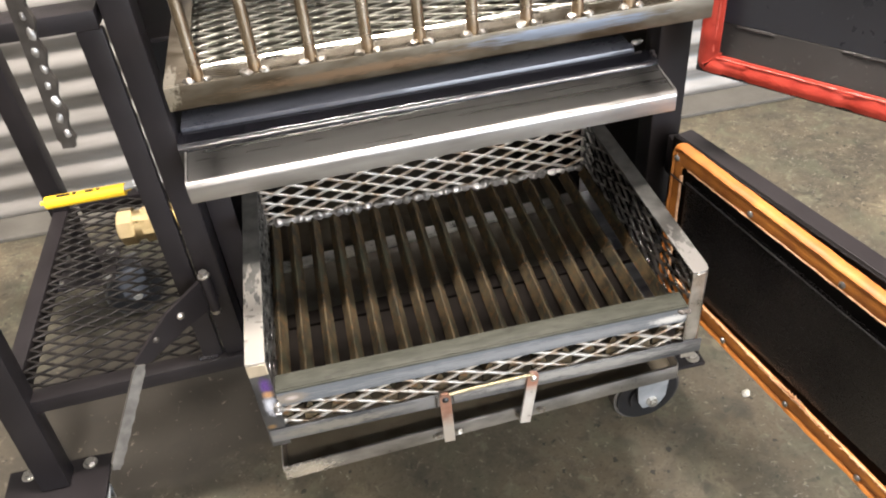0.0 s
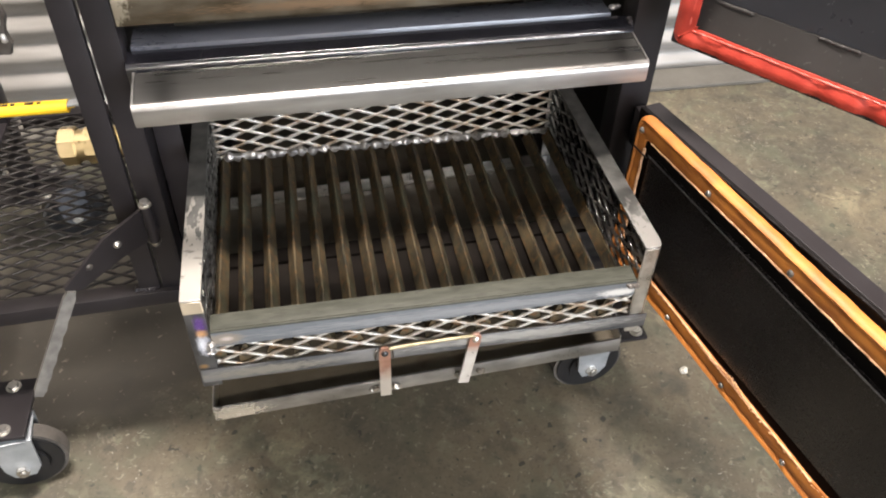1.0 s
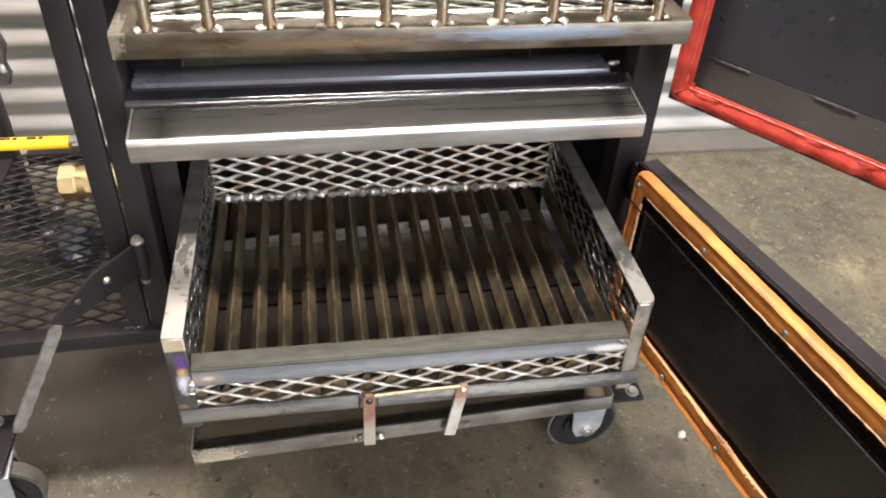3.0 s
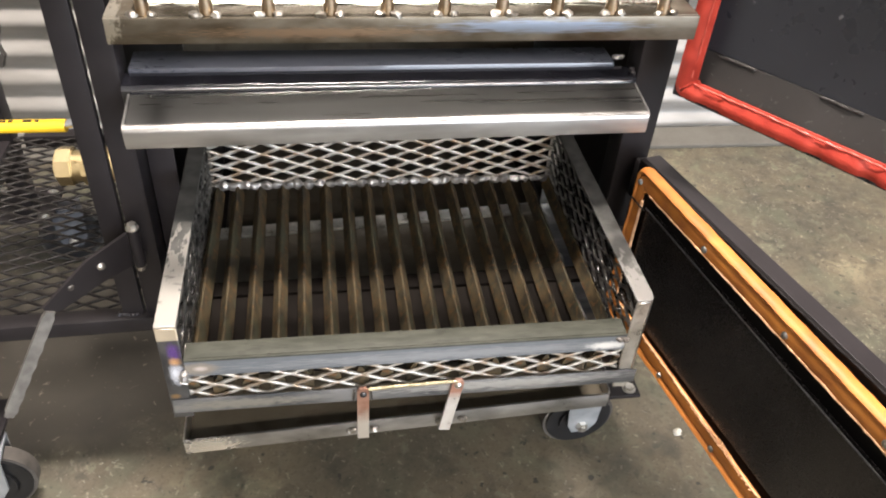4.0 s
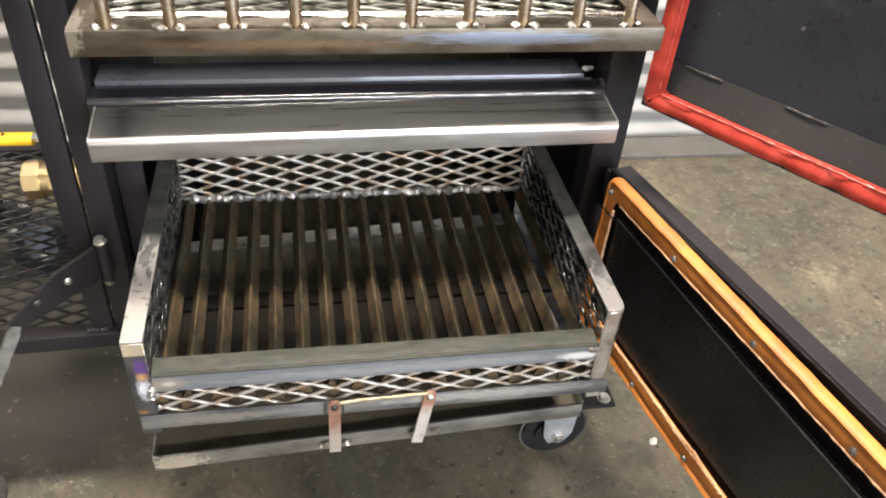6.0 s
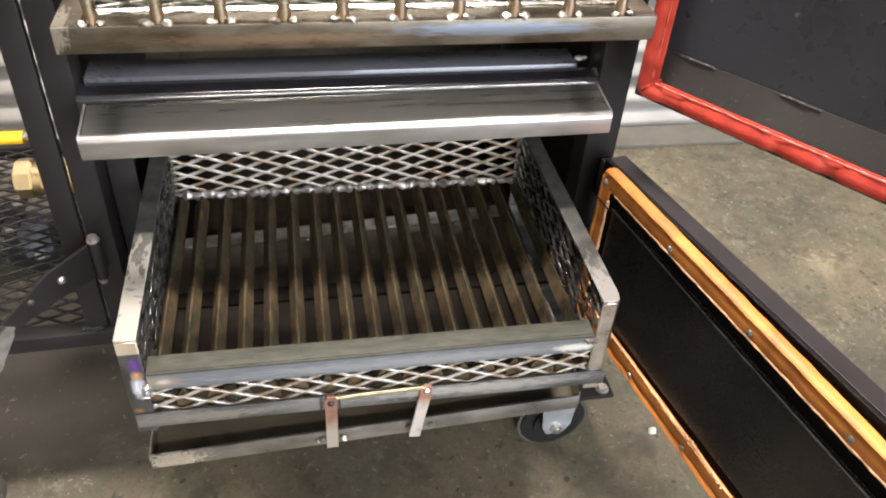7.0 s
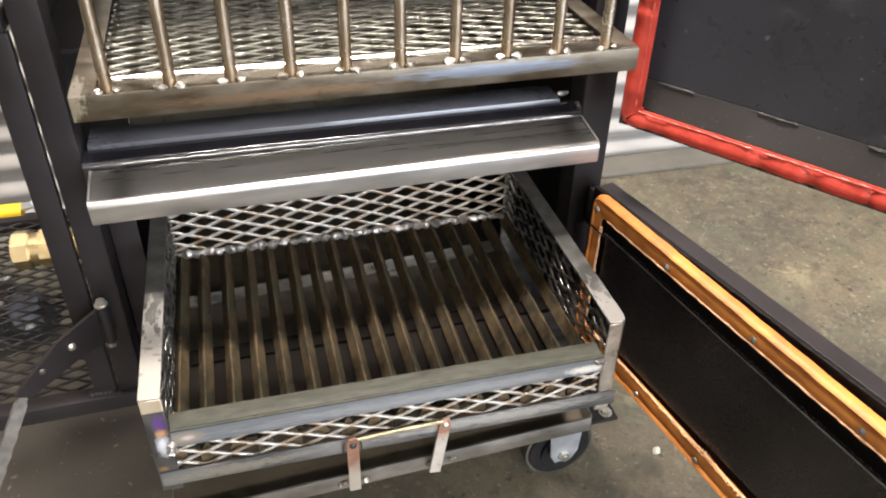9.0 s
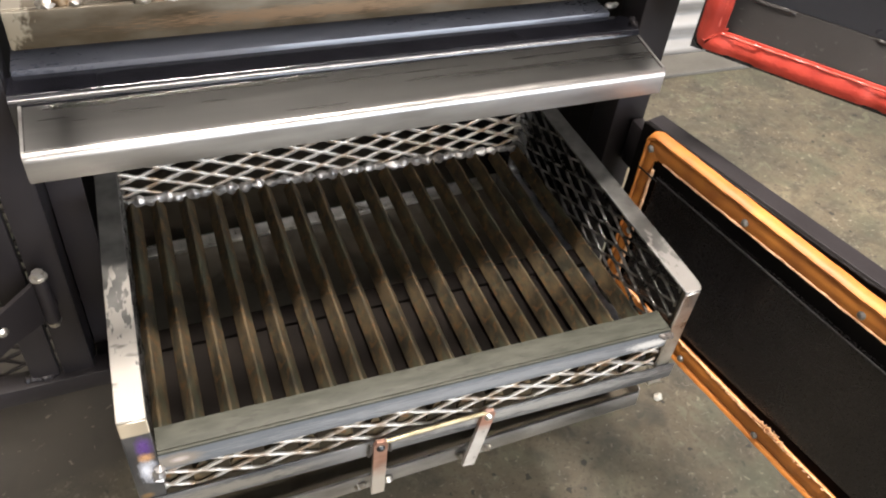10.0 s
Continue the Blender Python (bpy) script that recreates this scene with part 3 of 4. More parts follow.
fold = [(0.1965, 0.6868)] + [(0.1950 - 0.0074 * math.sin(radians(a)), 0.6791 + 0.0075 * math.cos(radians(a))) for a in range(0, 91, 10)]
fold += [(0.1876, 0.661), (0.1878, 0.6594), (0.1893, 0.6588), (0.1908, 0.6594), (0.1911, 0.661), (0.1908, 0.679), (0.1965, 0.6838)]
part("front_lip", swept([((x, 0, 0), (0, 1, 0), (0, 0, 1)) for x in (-0.3125, -0.1, 0.1, 0.3085)], fold), EDGE, ledge, "bright folded front lip", True)
for x0, x1 in ((-0.3135, -0.3108), (0.3073, 0.310)):
    bm = bmesh.new()
    rim = [(0.1895, 0.6615), (0.2505, 0.6665), (0.2505, 0.6956), (0.1935, 0.6875), (0.1895, 0.684)]
    f = bm.faces.new([bm.verts.new((x0, y, z)) for y, z in rim])
    out = bmesh.ops.extrude_face_region(bm, geom=[f])
    bmesh.ops.translate(bm, vec=(x1 - x0, 0, 0), verts=[g for g in out["geom"] if isinstance(g, bmesh.types.BMVert)])
    part("end_lip", bm, EDGE, ledge, "bright raised end edge")
ledge.matrix_basis = YAW @ pose(0, -0.003, 0, 0, -0.3, 0)
sill.matrix_basis = YAW @ pose(0, -0.003, 0)
inner_rail.matrix_basis = YAW @ pose(0, -0.003, 0)

# welds at the inner corners of the upper opening
part("corner_weld", weld_run((0.288, 0.2995, 0.7085), (0.3055, 0.2995, 0.7095), 0.0032, 1.0), WELD, smoker, "shiny unpainted weld", True)
part("corner_weld", weld_run((0.307, 0.257, 0.7015), (0.304, 0.27, 0.709), 0.0035, 2.0), BLACK, smoker, "", True)


# casters: plate, fork, wheel
def caster(x, y, turn, plate=(0.075, 0.055), px=0.0, py=0.0, inset=0.017, fork=None):
    m = pose(x, y, 0, 0, 0, turn)
    base = part("caster", box(bmesh.new(), x + px - plate[0], x + px + plate[0], y + py - plate[1], y + py + plate[1], 0.138, 0.146, 0.002), BLACK, smoker, "swivel caster with a black rubber tyre under a bolted plate")
    bm = bmesh.new()
    for s in (-1, 1):
        leg = bmesh.new()
        pts = [(-0.031, 0.130), (0.031, 0.130), (0.027, 0.066), (0.015, 0.047), (-0.015, 0.047), (-0.025, 0.066)]
        f = leg.faces.new([leg.verts.new((px_, s * 0.026, pz)) for px_, pz in pts])
        out = bmesh.ops.extrude_face_region(leg, geom=[f])
        bmesh.ops.translate(leg, vec=(0, s * 0.004, 0), verts=[g for g in out["geom"] if isinstance(g, bmesh.types.BMVert)])
        bmesh.ops.transform(leg, matrix=m, verts=leg.verts)
        tmp = bpy.data.meshes.new("tmp")
        leg.to_mesh(tmp)
        leg.free()
        bm.from_mesh(tmp)
        bpy.data.meshes.remove(tmp)
    box(bm, -0.031, 0.031, -0.03, 0.03, 0.126, 0.133, 0.002, m)
    rod(bm, m @ Vector((0, 0, 0.132)), m @ Vector((0, 0, 0.139)), 0.024, 20)
    part("fork", bm, fork or ZINC, base, "zinc fork painted darker as in shade" if fork else "zinc plated steel fork", False)
    bm = bmesh.new()
    rod(bm, m @ Vector((0, -0.016, 0.0635)), m @ Vector((0, 0.016, 0.0635)), 0.0635, 40, bevel=0.005)
    part("tyre", bm, RUBBER, base, "black rubber tyre", True)
    bm = bmesh.new()
    rod(bm, m @ Vector((0, -0.012, 0.0635)), m @ Vector((0, 0.012, 0.0635)), 0.0643, 40)
    part("tread", bm, TREAD, base, "dusty grey tread band", True)
    bm = bmesh.new()
    rod(bm, m @ Vector((0, -0.02, 0.0635)), m @ Vector((0, 0.02, 0.0635)), 0.04, 32, bevel=0.004)
    rod(bm, m @ Vector((0, -0.024, 0.0635)), m @ Vector((0, 0.024, 0.0635)), 0.016, 24, bevel=0.003)
    part("hub", bm, RUBBER, base, "", True)
    bm = bmesh.new()
    rod(bm, m @ Vector((0, -0.041, 0.0635)), m @ Vector((0, 0.041, 0.0635)), 0.0055, 16)
    rod(bm, m @ Vector((0, -0.037, 0.0635)), m @ Vector((0, -0.030, 0.0635)), 0.0105, 6)
    rod(bm, m @ Vector((0, 0.030, 0.0635)), m @ Vector((0, 0.037, 0.0635)), 0.0105, 6)
    part("axle_nut", bm, GROUND, base, "bright axle bolt and nut")
    for sx in (-1, 1):
        for sy in (-1, 1):
            part("plate_bolt", hexbolt(pose(x + px + sx * (plate[0] - inset), y + py + sy * (plate[1] - 0.015), 0.146), 0.0085, 0.007), GROUND, base, "bright hex bolt")
    return base


caster(0.33, 0.225, 4, (0.078, 0.05), 0.012, 0.012)
caster(-0.622, 0.183, 6, (0.082, 0.057), -0.053, 0.03, 0.033)
caster(-0.632, 0.80, 18, (0.067, 0.06), -0.077, -0.005, fork=FORK_SHADED)
caster(0.33, 0.80, 0)
tube("leg", 0.318, 0.354, 0.262, 0.30, 0.1465, 0.31)
tube("leg", 0.318, 0.354, 0.79, 0.83, 0.1465, 0.30)

# the side frame on the west side: posts, rails, shelf of expanded metal
part("table_leg", beam(bmesh.new(), (-0.674, 0.2335, 0.1465), (-0.655, 0.272, 0.866), 0.045, 0.038, (0, -1, 0), 0.004), BLACK, smoker, "", True)
tube("table_leg", -0.708, -0.671, 0.745, 0.785, 0.1465, 0.865)
part("shelf_rail", beam(bmesh.new(), (-0.686, 0.248, 0.31525), (-0.30, 0.2615, 0.31525), 0.028, 0.0265, (0, 0, 1), 0.003), BLACK, smoker, "", True)
tube("shelf_rail", -0.700, -0.672, 0.2925, 0.7445, 0.288, 0.3285, 0.003)
tube("shelf_rail", -0.654, -0.36, 0.757, 0.785, 0.302, 0.3285, 0.003)
shelf = part("shelf_mesh", expanded(Matrix.Translation((-0.675, 0.27, 0.3225)) @ Matrix.Identity(4), 0.31, 0.495, 0.0555, 0.0235, 0.0042, 0.0028, 20), MESH_BLACK, smoker, "black painted expanded metal shelf", "round")
tube("table_rail", -0.6995, -0.3632, 0.250, 0.29, 0.859, 0.8815, 0.003)
tube("table_rail", -0.708, -0.671, 0.2905, 0.7445, 0.859, 0.8815, 0.003)
tube("table_rail", -0.6705, -0.36, 0.745, 0.785, 0.859, 0.8815, 0.003)
part("shelf_weld", weld_run((-0.40, 0.2545, 0.329), (-0.365, 0.255, 0.3295), 0.0045, 3.0), BLACK, smoker, "", True)
part("shelf_weld", weld_run((-0.684, 0.24, 0.3285), (-0.655, 0.2405, 0.3285), 0.004, 4.0), BLACK, smoker, "", True)


# latch arms with ribbed handles
def handle(parent, a, b, side, width, steel, nugget, size, scallop):
    """A flat bar with a scalloped edge and a row of bright nuggets, from a to b."""
    a, b, side = Vector(a), Vector(b), Vector(side).normalized()
    along = (b - a).normalized()
    face = along.cross(side).normalized()
    length = (b - a).length
    bm = bmesh.new()
    rings = []
    n = 36
    for i in range(n + 1):
        f = i / n
        taper = 1.0 if 0.04 < f < 0.96 else 0.72
        w0 = -width / 2 * taper
        w1 = (width / 2 + (scallop * math.sin(f * 2 * math.pi * 6.5) if f > 0.25 else 0)) * taper
        c = a + along * length * f
        rings.append([bm.verts.new(c + side * s + face * t) for s, t in ((w0, -0.003), (w1, -0.003), (w1, 0.003), (w0, 0.003))])
    for r, q in zip(rings, rings[1:]):
        for j in range(4):
            bm.faces.new((r[j], r[(j + 1) % 4], q[(j + 1) % 4], q[j]))
    bm.faces.new(rings[0][::-1])
    bm.faces.new(rings[-1])
    bar = part("latch_handle", bm, steel, parent, "grey flat steel handle with a scalloped edge")
    for i in range(8 if size else 0):
        f = 0.32 + 0.085 * i
        bm = blob(bmesh.new(), a + along * length * f + side * (0.0022 + 0.0024 * (i % 2)) + face * (0.0035 if face.y < 0 else -0.0035), size * (0.8 + 0.35 * ((i * 7) % 4) / 3), (0.9, 0.6, 1.5), 0.5)
        part("weld_nugget", bm, nugget, bar, "bright weld nugget on the handle" if i == 0 else "", True)
    return bar


# lower latch: knuckle, pin, arm, handle
lower = part("latch_knuckle", rod(rod(bmesh.new(), (-0.345, 0.2345, 0.440), (-0.345, 0.2345, 0.502), 0.0075, 20), (-0.345, 0.24, 0.445), (-0.345, 0.2545, 0.445), 0.006, 10), BLACK, smoker, "black latch pivoting on a bright bolt", True)
part("pivot_bolt", hexbolt(pose(-0.345, 0.2345, 0.502), 0.0064, 0.008), GROUND, lower, "bright hex bolt head")
part("pivot_nut", hexbolt(pose(-0.345, 0.2345, 0.440, 180), 0.0058, 0.008), GROUND, lower, "bright nut")
bm = bmesh.new()
arm = [(-0.352, 0.497), (-0.352, 0.443), (-0.382, 0.438), (-0.438, 0.418), (-0.452, 0.419), (-0.455, 0.432), (-0.40, 0.478)]
# the arm stands upright and swings out to the front
d = Vector((-0.84, -0.54, 0))
pts = [Vector((-0.345, 0.2345, z)) + d * ((-0.345 - x) / 0.84) for x, z in arm]
f = bm.faces.new([bm.verts.new(p) for p in pts])
out = bmesh.ops.extrude_face_region(bm, geom=[f])
bmesh.ops.translate(bm, vec=Vector((-0.54, 0.84, 0)) * 0.005, verts=[g for g in out["geom"] if isinstance(g, bmesh.types.BMVert)])
part("latch_arm", bm, BLACK, lower)
face_m = Matrix((Vector((-0.84, -0.54, 0)), Vector((0, 0, 1)), Vector((-0.54, 0.84, 0)) * -1)).transposed().to_4x4()
part("arm_bolt", stud(Matrix.Translation((-0.3865, 0.2065, 0.463)) @ face_m, 0.0055, 0.004), GROUND, lower, "bright bolt")
part("arm_bolt", stud(Matrix.Translation((-0.4225, 0.184, 0.448)) @ face_m, 0.0045, 0.002), HANDLE_DARK, lower)
handle(lower, (-0.449, 0.167, 0.425), (-0.524, 0.117, 0.283), (0.8, 0.3, -0.5), 0.0155, HANDLE, HANDLE, 0, 0.0008)
# upper latch
upper = part("latch_knuckle", rod(bmesh.new(), (-0.345, 0.2345, 0.98), (-0.345, 0.2345, 1.04), 0.0095, 20), BLACK, smoker, "black latch pivoting on a bright bolt", True)
part("pivot_bolt", hexbolt(pose(-0.345, 0.2345, 1.04), 0.0095, 0.009), GROUND, upper)
bm = bmesh.new()
beam(bm, (-0.345, 0.2345, 1.01), (-0.402, 0.152, 0.985), 0.005, 0.05)
part("latch_arm", bm, BLACK, upper)
handle(upper, (-0.399, 0.152, 0.99), (-0.411, 0.15, 0.776), (1, -0.15, 0), 0.018, HANDLE_DARK, WELD, 0.0038, 0.0022)

# gas valve on the west side: brass fitting, valve body, yellow lever
valve = part("ball_valve", rod(rod(bmesh.new(), (-0.356, 0.475, 0.4445), (-0.4279, 0.475, 0.4445), 0.016, 24), (-0.41, 0.475, 0.4445), (-0.445, 0.475, 0.4445), 0.026, 24, bevel=0.004), BRASS, smoker, "brass ball valve with a yellow lever on the cabinet side", True)
bm = bmesh.new()
rod(bm, (-0.4279, 0.475, 0.4445), (-0.4629, 0.475, 0.4445), 0.0305, 8, bevel=0.002)
rod(bm, (-0.4629, 0.475, 0.4445), (-0.4759, 0.475, 0.4445), 0.025, 28)
rod(bm, (-0.4759, 0.475, 0.4445), (-0.500, 0.475, 0.4445), 0.031, 8, bevel=0.002)
rod(bm, (-0.4995, 0.475, 0.4445), (-0.503, 0.475, 0.4445), 0.022, 24)
part("brass_cap", bm, BRASS, valve, "polished brass hex cap", True)
bm = bmesh.new()
rod(bm, (-0.43, 0.455, 0.47), (-0.43, 0.418, 0.553), 0.007, 14)
rod(bm, (-0.43, 0.420, 0.548), (-0.43, 0.415, 0.562), 0.011, 6)
part("valve_stem", bm, ZINC, valve, "zinc stem and nut")
bm = bmesh.new()
beam(bm, (-0.43, 0.418, 0.556), (-0.462, 0.42, 0.552), 0.016, 0.004)
part("lever_shank", bm, ZINC, valve)
bm = rod(bmesh.new(), (-0.578, 0.42, 0.0), (-0.447, 0.42, 0.0), 0.0115, 24, bevel=0.0075)
for v in bm.verts:
    v.co.z = 0.549 + 0.75 * v.co.z
part("lever_grip", bm, YELLOW, valve, "yellow vinyl lever grip", True)
for x, w in ((-0.543, 0.02), (-0.527, 0.006), (-0.505, 0.012), (-0.492, 0.005)):
    part("grip_marking", B(x - w / 2, x + w / 2, 0.4165, 0.4215, 0.5569, 0.5582, 0), BLACK, valve)


# ---- doors ----
def door_frame(origin, u):
    """Door space: x along the door from its hinge, y out of its inner face, z up."""
    u = Vector((u[0], u[1], 0)).normalized()
    n = Vector((u.y, -u.x, 0))
    return Matrix.Translation(origin) @ Matrix((u, n, Vector((0, 0, 1)))).transposed().to_4x4()


def loop_strip(m, x0, x1, z0, z1, section, corner=0.012, wobble=0.0015, step=0.012, seed=0.0, wide=(1, 1, 1, 1), pinch=0.0):
    """A strip round a rectangle of the door; section: (inward, out) offsets in metres."""
    path = []
    corners = [(x0, z0), (x1, z0), (x1, z1), (x0, z1)]
    dirs = [(1, 0), (0, 1), (-1, 0), (0, -1)]
    lens = [x1 - x0, z1 - z0, x1 - x0, z1 - z0]
    for (cx, cz), (dx, dz), ln, k_in in zip(corners, dirs, lens, wide):
        inward = (-dz * k_in, dx * k_in)
        count = max(2, int((ln - 2 * corner) / step))
        for i in range(count + 1):
            s = corner + (ln - 2 * corner) * i / count
            ends = (i == 0, i == count)
            w = wobble * noise.noise(Vector((s * 40, cx * 9 + cz * 7, seed)))
            if noise.noise(Vector((s * 31, cx * 5 + cz * 3, seed + 4))) > 0.28:
                w -= pinch
            path.append((cx + dx * s, cz + dz * s, inward, w))
        last = path[-1]
        nxt = dirs[(dirs.index((dx, dz)) + 1) % 4]
        k_next = wide[(dirs.index((dx, dz)) + 1) % 4]
        mid = (inward[0] - nxt[1] * k_next, inward[1] + nxt[0] * k_next)
        k = 1.0
        path.append((cx + dx * (ln - corner * 0.3) + nxt[0] * corner * 0.3, cz + dz * (ln - corner * 0.3) + nxt[1] * corner * 0.3, (mid[0] * k, mid[1] * k), 0))
    rows = []
    r3 = m.to_3x3()
    for x, z, inward, w in path:
        rows.append((m @ Vector((x, 0, z)) + r3 @ Vector((0, w, 0)), r3 @ Vector((inward[0] * (1 + 18 * w), 0, inward[1] * (1 + 18 * w))), r3 @ Vector((0, 1, 0))))
    return swept(rows, section, True)


def door_screw(parent, m, x, y, z, r=0.0045):
    part("screw", stud(m @ pose(x, y, z, -90, 0, 0), r, 0.0035), SCREW, parent, "zinc pan head screw")


def stitch(m, a, b, r=0.0028):
    return weld_run(m @ Vector(a), m @ Vector(b), r, a[0] * 50, 0.3, 0.004)


# lower door with its leather gasket
LM = door_frame((0.3255, 0.216, 0), (0.238, -0.971))
LL = 0.66
bm = box(bmesh.new(), -0.003, LL, -0.006, 0.0, 0.335, 0.601, 0.0015, LM)
low_door = part("lower_door", bm, BLACK_LOW, smoker, "open black steel firebox door lined with an orange leather gasket")
bm = box(bmesh.new(), -0.003, LL, -0.0315, -0.0065, 0.5965, 0.601, 0.001, LM)
box(bm, -0.003, LL, -0.0315, -0.0065, 0.335, 0.3395, 0.001, LM)
box(bm, -0.003, 0.0015, -0.0315, -0.0065, 0.3396, 0.5964, 0.001, LM)
box(bm, LL - 0.0045, LL, -0.0315, -0.0065, 0.3396, 0.5964, 0.001, LM)
part("door_flange", bm, BLACK, low_door)
# the raised inner panel, its upper edge falling towards the free end, its highlight a pale strip
bm = slab([(0.044, 0.388), (LL - 0.046, 0.36), (LL - 0.046, 0.520), (0.30, 0.5368), (0.044, 0.5535)], 0.0005, 0.010, 0.002)
bmesh.ops.transform(bm, matrix=LM @ Matrix(((1, 0, 0, 0), (0, 0, 1, 0), (0, 1, 0, 0), (0, 0, 0, 1))), verts=bm.verts)
inner = part("inner_panel", bm, BLACK_PANEL, low_door, "black raised inner panel", True)
bm = beam(bmesh.new(), LM @ Vector((0.044, 0.0098, 0.5540)), LM @ Vector((0.30, 0.0098, 0.5373)), 0.0016, 0.0016, bevel=0.0005)
beam(bm, LM @ Vector((0.30, 0.0098, 0.5373)), LM @ Vector((LL - 0.046, 0.0098, 0.5205)), 0.0016, 0.0016, bevel=0.0005)
part("panel_edge", bm, PANEL_EDGE, inner, "pale grey strip drawn as the panel edge's highlight")
# thin rod drawn for the dark line where the panel edge crosses the leather
part("tie_wire", rod(bmesh.new(), LM @ Vector((0.021, 0.0192, 0.5595)), LM @ Vector((0.05, 0.0165, 0.5545)), 0.0011, 8), BLACK_LOW, low_door, "thin dark line across the leather")
# cross-section of the gasket: a rolled bead at the rim and a flap screwed to the door
bulb = [(0.0, 0.004), (-0.001, 0.0115), (0.0005, 0.0168), (0.003, 0.0188), (0.0058, 0.0182), (0.0076, 0.0160), (0.0086, 0.0148), (0.0115, 0.0168), (0.022, 0.0170), (0.030, 0.0152), (0.030, 0.0122), (0.022, 0.0135), (0.010, 0.010), (0.0085, 0.004)]
gb = loop_strip(LM, 0.02, LL - 0.02, 0.3595, 0.609, bulb, 0.012, 0.0013, 0.01, wide=(1.1, 0.7, 0.93, 0.55))
# both strips sag a little towards the free end
LI = LM.inverted()
for v in gb.verts:
    q = LI @ v.co
    q.z -= 0.04 * q.x if q.z > 0.48 else 0.085 * min(q.x, 0.45)
    v.co = LM @ q
gasket = part("leather_gasket", gb, ORANGE, low_door, "orange leather strip gasket with screws", True)
bm = bmesh.new()
rng = random.Random(5)
for i in range(380):
    x = rng.gauss(0.295, 0.024) if i < 290 else rng.uniform(0.06, LL - 0.06)
    p = Vector((x, 0.0175, 0.3915 - 0.085 * min(x, 0.45)))
    reach = rng.uniform(0.001, 0.012) * max(0.25, 1 - abs(x - 0.30) / 0.05)
    q = p + Vector((rng.uniform(-0.003, 0.003), rng.uniform(-0.001, 0.003), reach))
    rod(bm, LM @ p, LM @ q, 0.00055, 4)
tagged(part("frayed_edge", bm, FRAY, gasket, "pale frayed fibres along the cut edge"), kind="stuff")
# the raw cut edges of the strips
part("cut_edge", weld_run(LM @ Vector((0.05, 0.0158, 0.5795)), LM @ Vector((LL - 0.05, 0.0158, 0.5565)), 0.0012, 3.1, 0.5, 0.003), FRAY, gasket, "pale rough cut edge of the leather", True)
part("cut_edge", weld_run(LM @ Vector((0.05, 0.0158, 0.3882)), LM @ Vector((0.45, 0.0158, 0.3542)), 0.0012, 4.1, 0.5, 0.003), FRAY, gasket, "", True)
part("cut_edge", weld_run(LM @ Vector((0.0405, 0.0158, 0.385)), LM @ Vector((0.0405, 0.0158, 0.566)), 0.0016, 5.1, 0.5, 0.003), FRAY, gasket, "", True)
for x in (0.031, 0.171, 0.315, 0.459, 0.6):
    door_screw(low_door, LM, x, 0.0185, 0.5905 - 0.036 * x)
for x in (0.169, 0.29, 0.41, 0.53):
    door_screw(low_door, LM, x, 0.0185, 0.3745 - 0.085 * min(x, 0.45))
door_screw(low_door, LM, 0.038, 0.018, 0.47)
for k, x in enumerate((0.1, 0.245, 0.355, 0.5)):
    part("stitch_weld", stitch(LM, (x, 0.0, 0.601), (x + 0.085, 0.0, 0.601), 0.0014), BLACK_LOW, low_door)
# coiled spring handle on the outer side of the lower door
bm = box(bmesh.new(), 0.462, 0.468, -0.056, -0.0318, 0.567, 0.592, 0.002, LM)
spring = part("spring_handle", bm, BLACK, low_door, "black bracket with a bright coiled spring grip", True)
bm = bmesh.new()
rings, turns, per = [], 19, 14
for i in range(turns * per + 1):
    a = 2 * math.pi * i / per
    c = Vector((0.469 + 0.006 * i / per, -0.046 + 0.0078 * math.cos(a), 0.583 + 0.0078 * math.sin(a)))
    out = Vector((0, math.cos(a), math.sin(a)))
    rings.append([bm.verts.new(LM @ (c + (out * math.cos(k) + Vector((1, 0, 0)) * math.sin(k)) * 0.0019)) for k in (0, 1.05, 2.09, 3.14, 4.19, 5.24)])
for a, b in zip(rings, rings[1:]):
    for j in range(6):
        bm.faces.new((a[j], a[(j + 1) % 6], b[(j + 1) % 6], b[j]))
part("spring_coil", bm, GROUND, spring, "bright steel coil", "round")
part("end_bracket", box(bmesh.new(), 0.584, 0.590, -0.056, -0.0318, 0.567, 0.592, 0.002, LM), BLACK, spring, "", True)
tube("door_hinge", 0.335, 0.351, 0.228, 0.2545, 0.40, 0.46, 0.003)
tube("door_hinge", 0.335, 0.351, 0.228, 0.2545, 0.52, 0.58, 0.003)

# upper door: deep pan with a red rolled gasket
UM = door_frame((0.333, 0.190, 0), (0.584, -0.812))
UL, UT = 0.66, 1.28
bm = box(bmesh.new(), -0.003, UL, -0.046, -0.040, 0.7115, UT, 0.0015, UM)
up_door = part("upper_door", bm, BLACK_DOOR, smoker, "open black steel cooking chamber door with a red gasket")
bm = box(bmesh.new(), -0.004, 0.0115, -0.0395, 0.0, 0.7115, UT, 0.0015, UM)
box(bm, UL - 0.0115, UL, -0.0395, 0.0, 0.7115, UT, 0.0015, UM)
box(bm, 0.012, UL - 0.012, -0.0395, 0.0, 0.7115, 0.7348, 0.0015, UM)
box(bm, 0.012, UL - 0.012, -0.0395, 0.0, UT - 0.0115, UT, 0.0015, UM)
part("door_rim", bm, BLACK_DOOR, up_door)
slope = bmesh.new()
ring = [[slope.verts.new(UM @ Vector((x, y, z))) for x in (0.014, UL - 0.014)] for y, z in ((-0.001, 0.7352), (-0.0135, 0.7745), (-0.0395, 0.7745), (-0.0395, 0.7352))]
